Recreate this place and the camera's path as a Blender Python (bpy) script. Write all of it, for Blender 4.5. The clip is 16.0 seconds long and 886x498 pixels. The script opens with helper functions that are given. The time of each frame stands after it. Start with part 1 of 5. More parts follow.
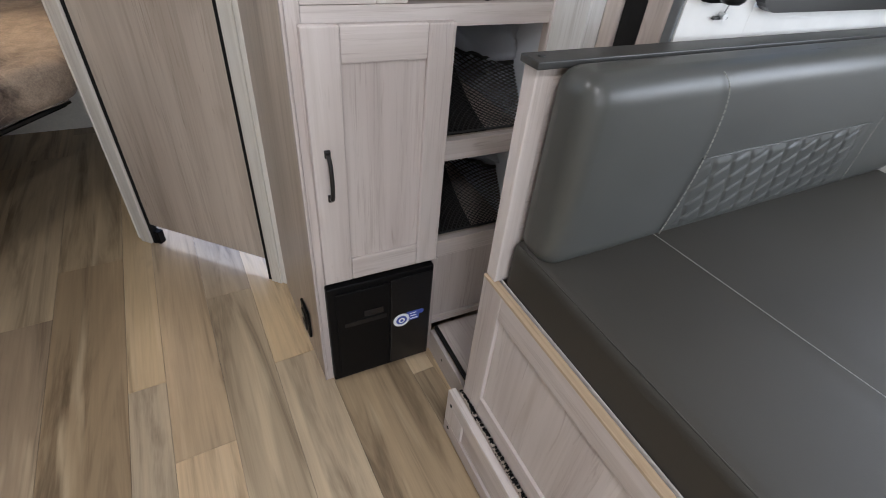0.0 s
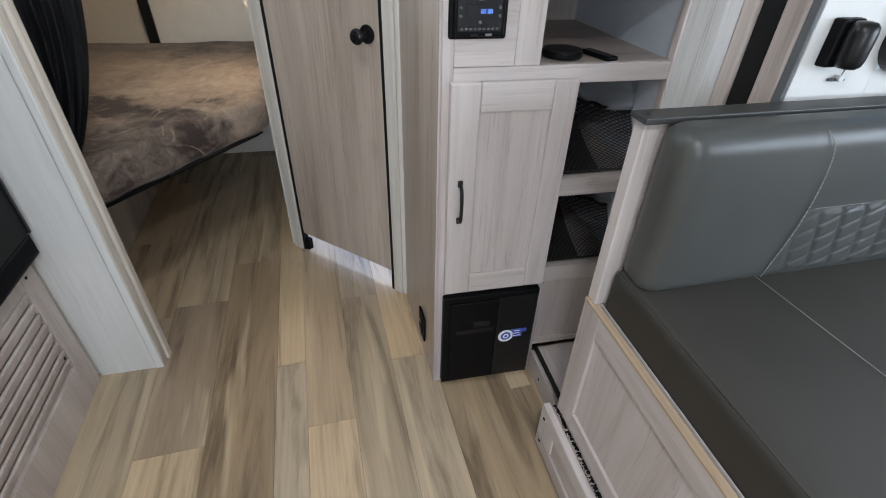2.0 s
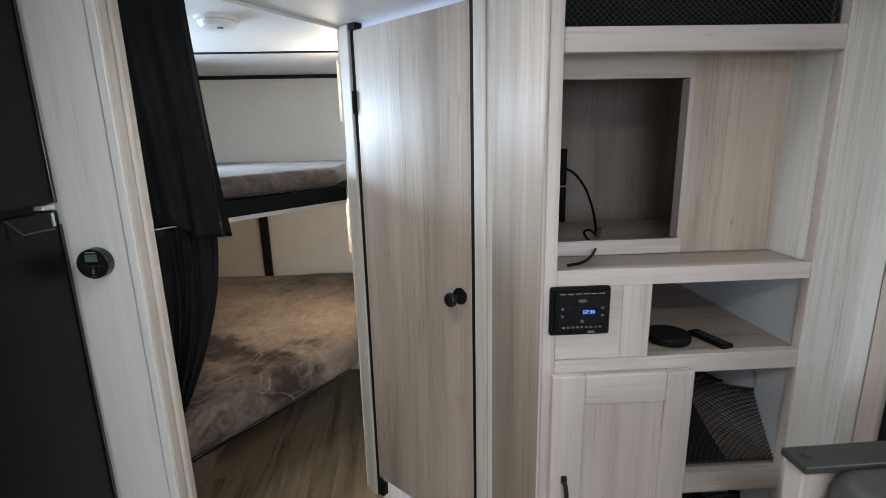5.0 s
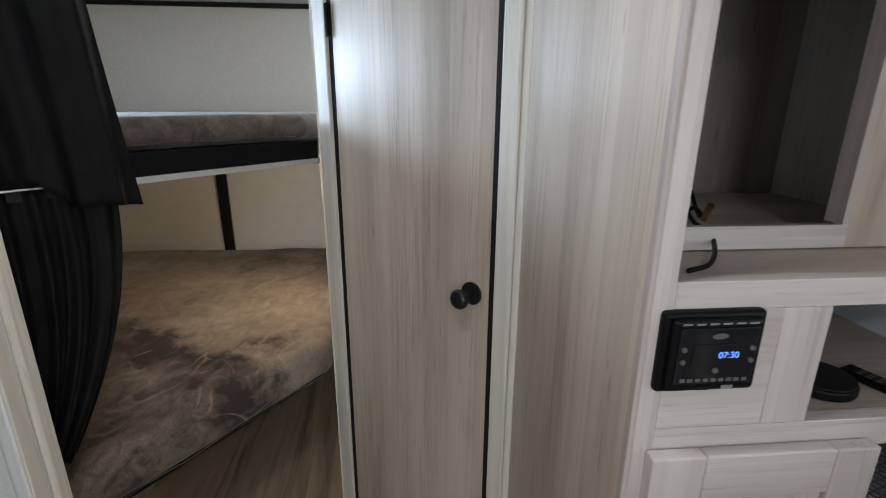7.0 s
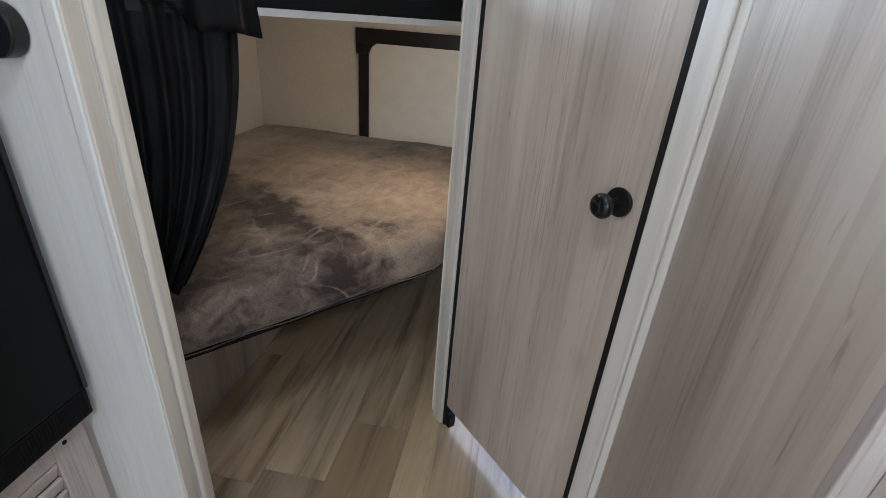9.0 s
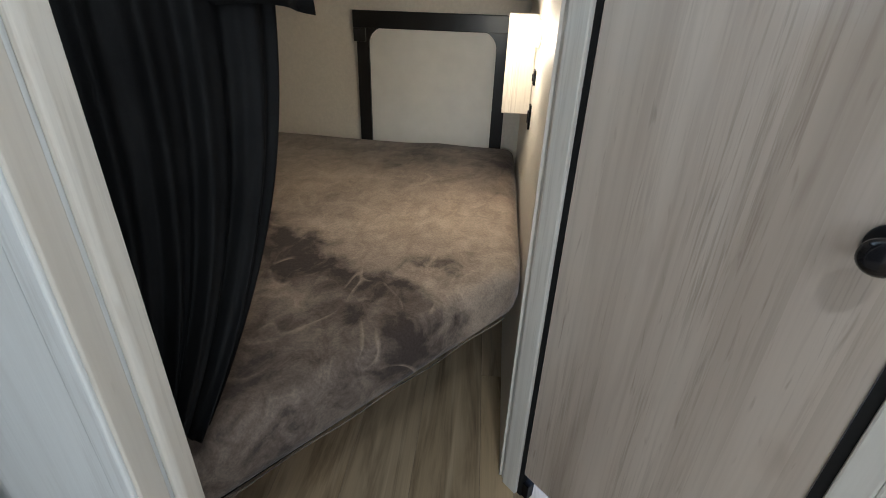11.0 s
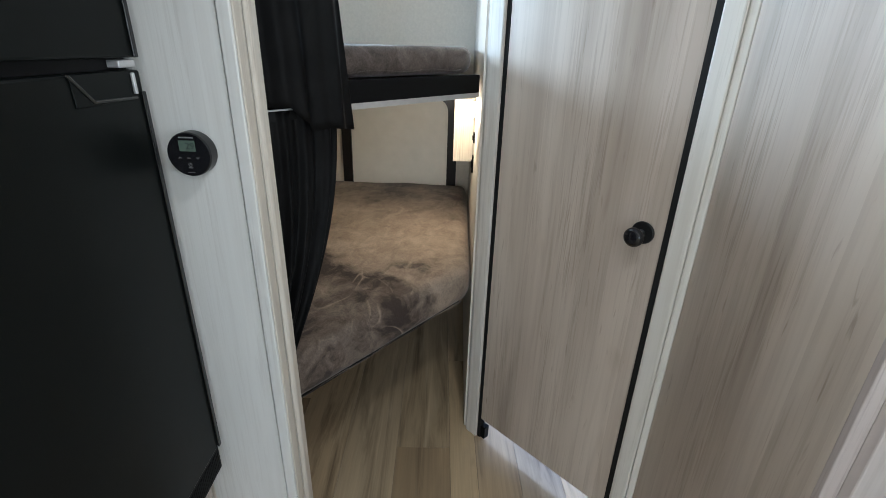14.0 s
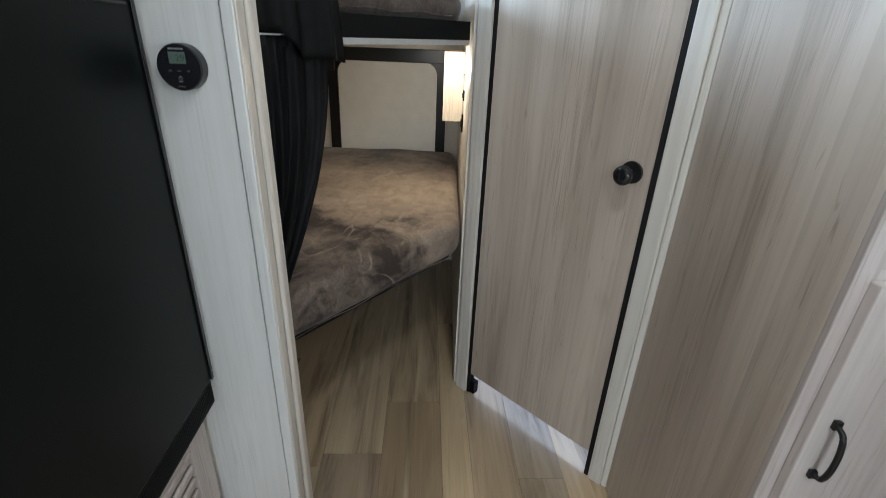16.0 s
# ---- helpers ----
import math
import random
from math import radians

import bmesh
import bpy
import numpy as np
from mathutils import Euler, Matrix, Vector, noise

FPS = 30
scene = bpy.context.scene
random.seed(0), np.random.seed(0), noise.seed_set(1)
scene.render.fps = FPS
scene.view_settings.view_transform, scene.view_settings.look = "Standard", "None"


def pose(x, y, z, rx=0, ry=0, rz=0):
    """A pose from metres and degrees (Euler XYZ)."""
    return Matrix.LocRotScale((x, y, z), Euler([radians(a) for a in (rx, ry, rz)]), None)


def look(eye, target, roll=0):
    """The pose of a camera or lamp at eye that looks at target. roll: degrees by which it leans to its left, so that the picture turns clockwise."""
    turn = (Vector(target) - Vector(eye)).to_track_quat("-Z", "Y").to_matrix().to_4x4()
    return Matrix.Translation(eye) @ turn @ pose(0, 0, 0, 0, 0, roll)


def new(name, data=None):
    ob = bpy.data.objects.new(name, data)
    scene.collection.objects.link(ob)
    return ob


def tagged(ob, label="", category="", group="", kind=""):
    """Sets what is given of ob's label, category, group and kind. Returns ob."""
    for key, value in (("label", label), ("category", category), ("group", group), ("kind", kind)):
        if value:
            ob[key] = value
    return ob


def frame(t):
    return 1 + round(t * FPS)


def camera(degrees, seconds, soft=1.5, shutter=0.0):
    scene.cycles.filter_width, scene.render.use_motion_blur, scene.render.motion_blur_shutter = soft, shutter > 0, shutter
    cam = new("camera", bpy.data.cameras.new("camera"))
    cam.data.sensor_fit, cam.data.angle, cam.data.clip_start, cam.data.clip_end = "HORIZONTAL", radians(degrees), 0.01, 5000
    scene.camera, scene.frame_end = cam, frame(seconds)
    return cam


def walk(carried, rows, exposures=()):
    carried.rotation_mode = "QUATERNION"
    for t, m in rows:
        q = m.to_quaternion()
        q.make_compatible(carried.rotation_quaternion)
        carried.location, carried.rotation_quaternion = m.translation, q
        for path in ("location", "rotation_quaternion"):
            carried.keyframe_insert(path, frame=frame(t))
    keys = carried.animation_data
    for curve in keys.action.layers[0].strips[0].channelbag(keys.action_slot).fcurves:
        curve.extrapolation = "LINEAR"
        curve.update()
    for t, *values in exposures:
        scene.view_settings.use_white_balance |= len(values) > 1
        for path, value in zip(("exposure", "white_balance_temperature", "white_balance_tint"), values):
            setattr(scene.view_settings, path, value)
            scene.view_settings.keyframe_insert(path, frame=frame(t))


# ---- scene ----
cam = camera(86.8, 16.0, soft=0.65, shutter=0.25)
PATH = [
    (0, (0.127, 0.113, 1.264), (0.882, 1.481, 0.015), 5.8),
    (0.5, (0.16, 0.173, 1.263), (0.749, 1.589, -0.021), 4.1),
    (1, (0.149, 0.177, 1.274), (0.595, 1.643, -0.011), 2.9),
    (1.5, (0.116, 0.126, 1.289), (0.516, 1.643, 0.048), 2.2),
    (2, (0.052, -0.029, 1.341), (0.404, 1.562, 0.182), 1.6),
    (2.5, (0.0, -0.151, 1.384), (0.296, 1.522, 0.33), 1.2),
    (3, (-0.03, -0.211, 1.418), (0.19, 1.542, 0.482), 0.5),
    (3.5, (-0.031, -0.199, 1.46), (0.131, 1.633, 0.673), -0.5),
    (4, (-0.016, -0.125, 1.495), (0.103, 1.772, 0.874), -1.2),
    (4.5, (0.007, -0.003, 1.524), (0.105, 1.936, 1.044), -1.4),
    (4.7, (0.021, 0.043, 1.527), (0.108, 1.992, 1.087), -1.4),
    (6.8, (-0.012, 0.508, 1.484), (0.195, 2.423, 0.943), 0.0),
    (7, (-0.015, 0.546, 1.454), (0.148, 2.456, 0.885), 0.3),
    (7.5, (-0.02, 0.639, 1.387), (-0.017, 2.515, 0.693), 1.6),
    (8, (0.004, 0.723, 1.317), (-0.204, 2.532, 0.489), 3.1),
    (8.5, (0.004, 0.726, 1.301), (-0.31, 2.497, 0.427), 3.5),
    (9, (-0.013, 0.698, 1.32), (-0.358, 2.457, 0.435), 4.4),
    (9.5, (-0.074, 0.749, 1.299), (-0.364, 2.527, 0.43), 4.5),
    (9.7, (-0.108, 0.829, 1.29), (-0.41, 2.599, 0.408), 3.6),
    (11.8, (-0.414, 1.019, 1.274), (-0.541, 2.774, 0.323), 3.1),
    (12, (-0.416, 0.919, 1.292), (-0.504, 2.671, 0.331), 4.1),
    (12.5, (-0.401, 0.744, 1.339), (-0.414, 2.504, 0.388), 4.5),
    (13, (-0.351, 0.609, 1.384), (-0.363, 2.391, 0.475), 3.7),
    (13.5, (-0.322, 0.524, 1.427), (-0.377, 2.338, 0.585), 2.5),
    (14, (-0.305, 0.482, 1.439), (-0.383, 2.317, 0.648), 1.6),
    (14.5, (-0.29, 0.469, 1.437), (-0.365, 2.306, 0.649), 1.0),
    (15, (-0.288, 0.464, 1.427), (-0.338, 2.293, 0.619), 1.0),
    (15.5, (-0.296, 0.459, 1.411), (-0.318, 2.292, 0.612), 1.5),
    (16, (-0.312, 0.427, 1.331), (-0.331, 2.242, 0.493), 2.3),
]
walk(cam, [(t, look(eye, target, roll)) for t, eye, target, roll in PATH],
     ((0, 0.25, 6200, 13), (1.5, 0.26, 5900, 10), (2.0, 0.28, 5900, 9), (2.5, 0.2, 5800, 7), (4.5, 0.0, 6100, 9), (6.8, -0.18, 6150, 9), (7.5, -0.22, 6050, 9), (8.0, -0.22, 6200, 10), (8.5, 0.03, 5950, 10),
      (9.5, 0.18, 5800, 8), (12.0, 0.15, 5600, 4), (13.0, 0.15, 5700, 5), (14.5, 0.11, 5880, 5), (16.0, 0.06, 5850, 5)))

# ---------------------------------------------------------------- light
scene.view_settings.exposure = 0.0
world = bpy.data.worlds.new("sky")
scene.world = world
world.use_nodes = True
sky = world.node_tree.nodes.new("ShaderNodeTexSky")
sky.sky_type, sky.sun_disc = "NISHITA", False
sky.sun_elevation, sky.sun_rotation = radians(48), radians(120)
world.node_tree.links.new(sky.outputs[0], world.node_tree.nodes["Background"].inputs[0])
world.node_tree.nodes["Background"].inputs[1].default_value = 0.12


def area(name, m, sx, sy, watts, colour, spread=180, shape="RECTANGLE"):
    lamp = bpy.data.lights.new(name, "AREA")
    lamp.shape, lamp.size, lamp.size_y = shape, sx, sy
    lamp.energy, lamp.color, lamp.spread = watts, colour, radians(spread)
    ob = new(name, lamp)
    ob.matrix_world = m
    return ob


# added fill for unseen slide and front windows; daylight through the small upper-bunk window
area("window_light_slide", look((1.86, -0.35, 1.32), (0.0, -0.1, 0.7)), 1.3, 0.55, 13, (0.87, 0.935, 1.0))
area("window_light_front", look((-0.3, -2.97, 1.4), (-0.3, 0.0, 0.9)), 1.5, 0.6, 21, (0.87, 0.935, 1.0))
area("window_light_bunk", look((-1.53, 2.16, 1.68), (0.1, 1.35, 1.62)), 0.72, 0.28, 16.0, (0.68, 0.83, 1.0), 145)
# unseen ceiling lamps: the first follows the knob's shadow, the others are added fill
LAMPS = ((-0.13, 0.92, 3.9), (0.14, -0.15, 8.5), (0.2, -1.6, 8.0))
for lx, ly, watts in LAMPS:
    area("ceiling_light_glow", look((lx, ly, 1.92), (lx, ly, 0.0)), 0.15, 0.15, watts, (1.0, 0.98, 0.96), 180, "DISK")
# roof skylight of the bathroom
area("skylight_bath", look((0.35, 2.3, 1.94), (0.3, 2.2, 0.0)), 0.5, 0.4, 34, (0.48, 0.62, 1.0))


# ---------------------------------------------------------------- materials
def nodes_of(name):
    m = bpy.data.materials.new(name)
    m.use_nodes = True
    nt = m.node_tree
    return m, nt, nt.nodes["Principled BSDF"]


def link(nt, a, b):
    nt.links.new(a, b)


def coords(nt, scale, shift=True, source="Object"):
    tc = nt.nodes.new("ShaderNodeTexCoord")
    mp = nt.nodes.new("ShaderNodeMapping")
    mp.inputs["Scale"].default_value = scale
    link(nt, tc.outputs[source], mp.inputs[0])
    if shift:
        info = nt.nodes.new("ShaderNodeObjectInfo")
        mul = nt.nodes.new("ShaderNodeMath")
        mul.operation = "MULTIPLY"
        mul.inputs[1].default_value = 37.0
        link(nt, info.outputs["Random"], mul.inputs[0])
        link(nt, mul.outputs[0], mp.inputs["Location"])
    return mp.outputs[0]


def noise_at(nt, vec, scale, detail=4.0, rough=0.55, distort=0.0):
    n = nt.nodes.new("ShaderNodeTexNoise")
    n.inputs["Scale"].default_value = scale
    n.inputs["Detail"].default_value = detail
    n.inputs["Roughness"].default_value = rough
    n.inputs["Distortion"].default_value = distort
    link(nt, vec, n.inputs["Vector"])
    return n.outputs["Fac"]


def ramp(nt, fac, stops):
    r = nt.nodes.new("ShaderNodeValToRGB")
    el = r.color_ramp.elements
    while len(el) < len(stops):
        el.new(0.5)
    for e, (p, c) in zip(el, stops):
        e.position, e.color = p, (*c, 1)
    link(nt, fac, r.inputs[0])
    return r.outputs[0]


def mix(nt, a, b, fac, mode="MIX"):
    x = nt.nodes.new("ShaderNodeMix")
    x.data_type, x.blend_type = "RGBA", mode
    for sock, v in ((x.inputs[0], fac), (x.inputs[6], a), (x.inputs[7], b)):
        if isinstance(v, (int, float)):
            sock.default_value = v
        elif isinstance(v, tuple):
            sock.default_value = (*v, 1)
        else:
            link(nt, v, sock)
    return x.outputs[2]


def bump(nt, bsdf, height, strength=0.2, dist=0.002):
    b = nt.nodes.new("ShaderNodeBump")
    b.inputs["Strength"].default_value = strength
    b.inputs["Distance"].default_value = dist
    link(nt, height, b.inputs["Height"])
    link(nt, b.outputs[0], bsdf.inputs["Normal"])


GRAIN = {"x": (0.10, 1, 1), "y": (1, 0.10, 1), "z": (1, 1, 0.10)}
LINES = {"x": (0.03, 1, 1), "y": (1, 0.03, 1), "z": (1, 1, 0.03)}


def wood(name, dark, mid, light, grain="z", rough=0.42, relief=0.15, streak=1.0, stave=0.085, lined=0.36):
    """Printed wood laminate: staves of slightly different tone, soft bands, fine pores and short dark flecks."""
    m, nt, b = nodes_of(name)
    v = coords(nt, GRAIN[grain])
    broad = noise_at(nt, v, 7.0, 3, 0.5, 0.4)
    col = ramp(nt, broad, [(0.30, dark), (0.5, mid), (0.70, light)])
    # soft streaks a few millimetres wide
    soft = noise_at(nt, coords(nt, LINES[grain]), 46.0, 3, 0.55, 0.2)
    col = mix(nt, col, ramp(nt, soft, [(0.36, (0.80, 0.78, 0.76)), (0.52, (1, 1, 1)), (0.68, (1.05, 1.05, 1.05))]), lined, "MULTIPLY")
    # fine pores, gathered in some areas
    fine = noise_at(nt, coords(nt, LINES[grain]), 170.0, 4, 0.65, 0.15)
    where = noise_at(nt, v, 13.0, 2, 0.5, 0.6)
    pores = ramp(nt, fine, [(0.38, (0.66, 0.63, 0.60)), (0.50, (1, 1, 1))])
    col = mix(nt, col, mix(nt, (1, 1, 1), pores, ramp(nt, where, [(0.42, (0.12, 0.12, 0.12)), (0.66, (1, 1, 1))])), min(1.0, 1.7 * lined), "MULTIPLY")
    # short dark flecks with a bent run
    fleck = noise_at(nt, v, 62.0, 2, 0.5, 1.1)
    col = mix(nt, col, ramp(nt, fleck, [(0.65, (1, 1, 1)), (0.78, (0.60, 0.55, 0.51))]), 0.6 * streak, "MULTIPLY")
    knots = noise_at(nt, v, 15.0, 2, 0.4, 1.2)
    col = mix(nt, col, ramp(nt, knots, [(0.62, (1, 1, 1)), (0.74, (0.80, 0.77, 0.74))]), 0.6 * streak, "MULTIPLY")
    # printed staves side by side across the grain, each cut into lengths
    tc = nt.nodes.new("ShaderNodeTexCoord")
    dot = nt.nodes.new("ShaderNodeVectorMath")
    dot.operation = "DOT_PRODUCT"
    dot.inputs[1].default_value = {"x": (0, 1, 1), "y": (1, 0, 1), "z": (1, 1, 0)}[grain]
    link(nt, tc.outputs["Object"], dot.inputs[0])
    cell = nt.nodes.new("ShaderNodeMath")
    cell.operation = "SNAP"
    cell.inputs[1].default_value = stave
    wob = nt.nodes.new("ShaderNodeMath")
    wob.operation = "MULTIPLY_ADD"
    wob.inputs[1].default_value = 0.005
    link(nt, broad, wob.inputs[0])
    link(nt, dot.outputs["Value"], wob.inputs[2])
    link(nt, wob.outputs[0], cell.inputs[0])
    white = nt.nodes.new("ShaderNodeTexWhiteNoise")
    white.noise_dimensions = "1D"
    link(nt, cell.outputs[0], white.inputs["W"])
    col = mix(nt, col, ramp(nt, white.outputs["Value"], [(0.0, (0.88, 0.865, 0.85)), (0.5, (0.98, 0.975, 0.97)), (1.0, (1.06, 1.06, 1.06))]), 0.8 * streak, "MULTIPLY")
    link(nt, col, b.inputs["Base Color"])
    b.inputs["Roughness"].default_value = rough
    bump(nt, b, mix(nt, fine, soft, 0.4), relief, 0.001)
    return m


def plain(name, colour, rough=0.5, metal=0.0, grain=0.06, scale=60.0, relief=0.05, spec=0.5):
    m, nt, b = nodes_of(name)
    v = coords(nt, (1, 1, 1))
    f = noise_at(nt, v, scale, 4)
    lo = tuple(c * (1 - grain) for c in colour)
    hi = tuple(min(1, c * (1 + grain)) for c in colour)
    link(nt, ramp(nt, f, [(0.3, lo), (0.7, hi)]), b.inputs["Base Color"])
    b.inputs["Roughness"].default_value = rough
    b.inputs["Metallic"].default_value = metal
    b.inputs["Specular IOR Level"].default_value = spec
    if relief:
        bump(nt, b, f, relief, 0.001)
    return m


def glowing(name, colour, strength):
    m, nt, b = nodes_of(name)
    b.inputs["Base Color"].default_value = (*colour, 1)
    b.inputs["Emission Color"].default_value = (*colour, 1)
    b.inputs["Emission Strength"].default_value = strength
    return m


def fabric(name, dark, light, scale, rough=0.95, sheen=0.5, weave=400, relief=0.35):
    m, nt, b = nodes_of(name)
    v = coords(nt, (1, 1, 1))
    big = noise_at(nt, v, scale, 5, 0.6, 1.6)
    fine = noise_at(nt, v, weave, 2)
    col = ramp(nt, big, [(0.36, dark), (0.64, light)])
    col = mix(nt, col, ramp(nt, fine, [(0.3, (0.7, 0.7, 0.7)), (0.7, (1, 1, 1))]), 0.6, "MULTIPLY")
    link(nt, col, b.inputs["Base Color"])
    b.inputs["Roughness"].default_value = rough
    b.inputs["Specular IOR Level"].default_value = 0.2
    b.inputs["Sheen Weight"].default_value = sheen
    b.inputs["Sheen Roughness"].default_value = 0.4
    h = mix(nt, big, fine, 0.5)
    bump(nt, b, h, relief, 0.004)
    return m


def plush_material(name, dark, light, lit_patch=None, mark=None):
    """Short-pile plush: nap brushed light and dark, thin curved finger strokes, speckled pile; optional painted lamp
    light.
    """
    m, nt, b = nodes_of(name)
    v = coords(nt, (1, 1, 1), False)
    big = noise_at(nt, v, 4.0, 3, 0.55, 0.5)
    mid = noise_at(nt, coords(nt, (1.0, 0.7, 1.0), False), 17.0, 5, 0.66, 0.9)
    speck = noise_at(nt, v, 190.0, 3, 0.7)
    fine = noise_at(nt, v, 520.0, 2)

    def falloff(place, squash, stops):
        wig = nt.nodes.new("ShaderNodeTexNoise")
        wig.inputs["Scale"].default_value = 9.0
        wig.inputs["Detail"].default_value = 4.0
        tc = nt.nodes.new("ShaderNodeTexCoord")
        link(nt, tc.outputs["Object"], wig.inputs["Vector"])
        add = nt.nodes.new("ShaderNodeVectorMath")
        add.operation = "MULTIPLY_ADD"
        add.inputs[1].default_value = (0.16 * squash[2], 0.16 * squash[2], 0.0)
        link(nt, wig.outputs["Color"], add.inputs[0])
        link(nt, tc.outputs["Object"], add.inputs[2])
        sub = nt.nodes.new("ShaderNodeVectorMath")
        sub.operation = "SUBTRACT"
        sub.inputs[1].default_value = (place[0] + 0.08 * squash[2], place[1] + 0.08 * squash[2], place[2])
        link(nt, add.outputs[0], sub.inputs[0])
        mul = nt.nodes.new("ShaderNodeVectorMath")
        mul.operation = "MULTIPLY"
        mul.inputs[1].default_value = (1 / squash[0], 1 / squash[1], 0.0)
        link(nt, sub.outputs[0], mul.inputs[0])
        ln = nt.nodes.new("ShaderNodeVectorMath")
        ln.operation = "LENGTH"
        link(nt, mul.outputs[0], ln.inputs[0])
        return ramp(nt, ln.outputs["Value"], stops)

    h = mix(nt, big, mid, 0.5)
    zone = None
    if lit_patch:
        # nap turned towards the wall, plus painted lamp light, beyond a ragged slanting line
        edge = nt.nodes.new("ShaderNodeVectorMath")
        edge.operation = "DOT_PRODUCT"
        edge.inputs[1].default_value = lit_patch[:3]
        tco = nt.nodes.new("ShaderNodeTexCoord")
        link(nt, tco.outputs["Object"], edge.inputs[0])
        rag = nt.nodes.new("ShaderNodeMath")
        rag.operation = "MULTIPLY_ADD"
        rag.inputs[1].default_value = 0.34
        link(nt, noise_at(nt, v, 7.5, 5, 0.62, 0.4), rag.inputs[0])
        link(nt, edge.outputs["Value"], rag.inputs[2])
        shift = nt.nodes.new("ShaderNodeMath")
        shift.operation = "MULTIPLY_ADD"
        shift.inputs[1].default_value, shift.inputs[2].default_value = 0.5, 0.4 - 0.5 * (lit_patch[3] + 0.17)
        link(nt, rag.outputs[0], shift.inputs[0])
        # these tones paint a bright middle band, darker in front and towards the rear
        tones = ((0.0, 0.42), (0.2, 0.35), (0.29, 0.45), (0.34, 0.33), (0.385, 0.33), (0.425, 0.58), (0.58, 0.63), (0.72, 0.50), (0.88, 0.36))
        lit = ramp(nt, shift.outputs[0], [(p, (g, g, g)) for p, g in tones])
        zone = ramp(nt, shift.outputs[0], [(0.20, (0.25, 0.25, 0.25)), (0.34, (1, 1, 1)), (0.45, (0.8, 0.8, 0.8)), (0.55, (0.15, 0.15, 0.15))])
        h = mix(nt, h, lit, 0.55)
    if mark:
        spot = falloff(mark, (0.12, 0.085, 1.0), [(0.0, (0.40, 0.40, 0.40)), (0.35, (0.36, 0.36, 0.36)), (0.6, (0.52, 0.52, 0.52)), (0.9, (0.38, 0.38, 0.38))])
        near = falloff(mark, (0.12, 0.085, 1.0), [(0.6, (0.75, 0.75, 0.75)), (1.05, (0, 0, 0))])
        h = mix(nt, h, mix(nt, spot, mid, 0.5), near)
    half = tuple(a * 0.55 + c * 0.45 for a, c in zip(dark, light))
    col = ramp(nt, h, [(0.40, dark), (0.50, half), (0.62, light)])
    # thin curved strokes, in some areas only
    curl = noise_at(nt, coords(nt, (1.0, 0.55, 1.0), False), 7.0, 1, 0.4, 0.7)
    where = noise_at(nt, v, 8.5, 2, 0.5, 0.3)
    stroke = ramp(nt, curl, [(0.475, (0, 0, 0)), (0.49, (1, 1, 1)), (0.505, (0.5, 0.5, 0.5)), (0.53, (0, 0, 0))])
    stroke = mix(nt, stroke, ramp(nt, where, [(0.50, (0, 0, 0)), (0.60, (0.6, 0.6, 0.6))]), 1.0, "MULTIPLY")
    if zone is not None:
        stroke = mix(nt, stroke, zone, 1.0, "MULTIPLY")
    col = mix(nt, col, light, stroke)
    col = mix(nt, col, ramp(nt, speck, [(0.38, (0.74, 0.74, 0.74)), (0.62, (1.10, 1.10, 1.10))]), 0.7, "MULTIPLY")
    col = mix(nt, col, ramp(nt, fine, [(0.3, (0.76, 0.76, 0.76)), (0.7, (1, 1, 1))]), 0.4, "MULTIPLY")
    link(nt, col, b.inputs["Base Color"])
    b.inputs["Roughness"].default_value = 0.95
    b.inputs["Specular IOR Level"].default_value = 0.15
    b.inputs["Sheen Weight"].default_value = 0.25
    b.inputs["Sheen Roughness"].default_value = 0.35
    bump(nt, b, mix(nt, mix(nt, h, speck, 0.3), stroke, 0.25), 0.6, 0.006)
    return m


def leather(name, colour, rough):
    m, nt, b = nodes_of(name)
    v = coords(nt, (1, 1, 1))
    broad = noise_at(nt, v, 5.0, 3, 0.5, 0.4)
    vor = nt.nodes.new("ShaderNodeTexVoronoi")
    vor.inputs["Scale"].default_value = 420
    link(nt, v, vor.inputs["Vector"])
    lo = tuple(c * 0.88 for c in colour)
    hi = tuple(c * 1.1 for c in colour)
    link(nt, ramp(nt, broad, [(0.3, lo), (0.7, hi)]), b.inputs["Base Color"])
    rr = nt.nodes.new("ShaderNodeMapRange")
    rr.inputs[3].default_value, rr.inputs[4].default_value = rough - 0.05, rough + 0.08
    link(nt, broad, rr.inputs[0])
    link(nt, rr.outputs[0], b.inputs["Roughness"])
    h = mix(nt, vor.outputs["Distance"], broad, 0.6)
    bump(nt, b, h, 0.12, 0.002)
    return m


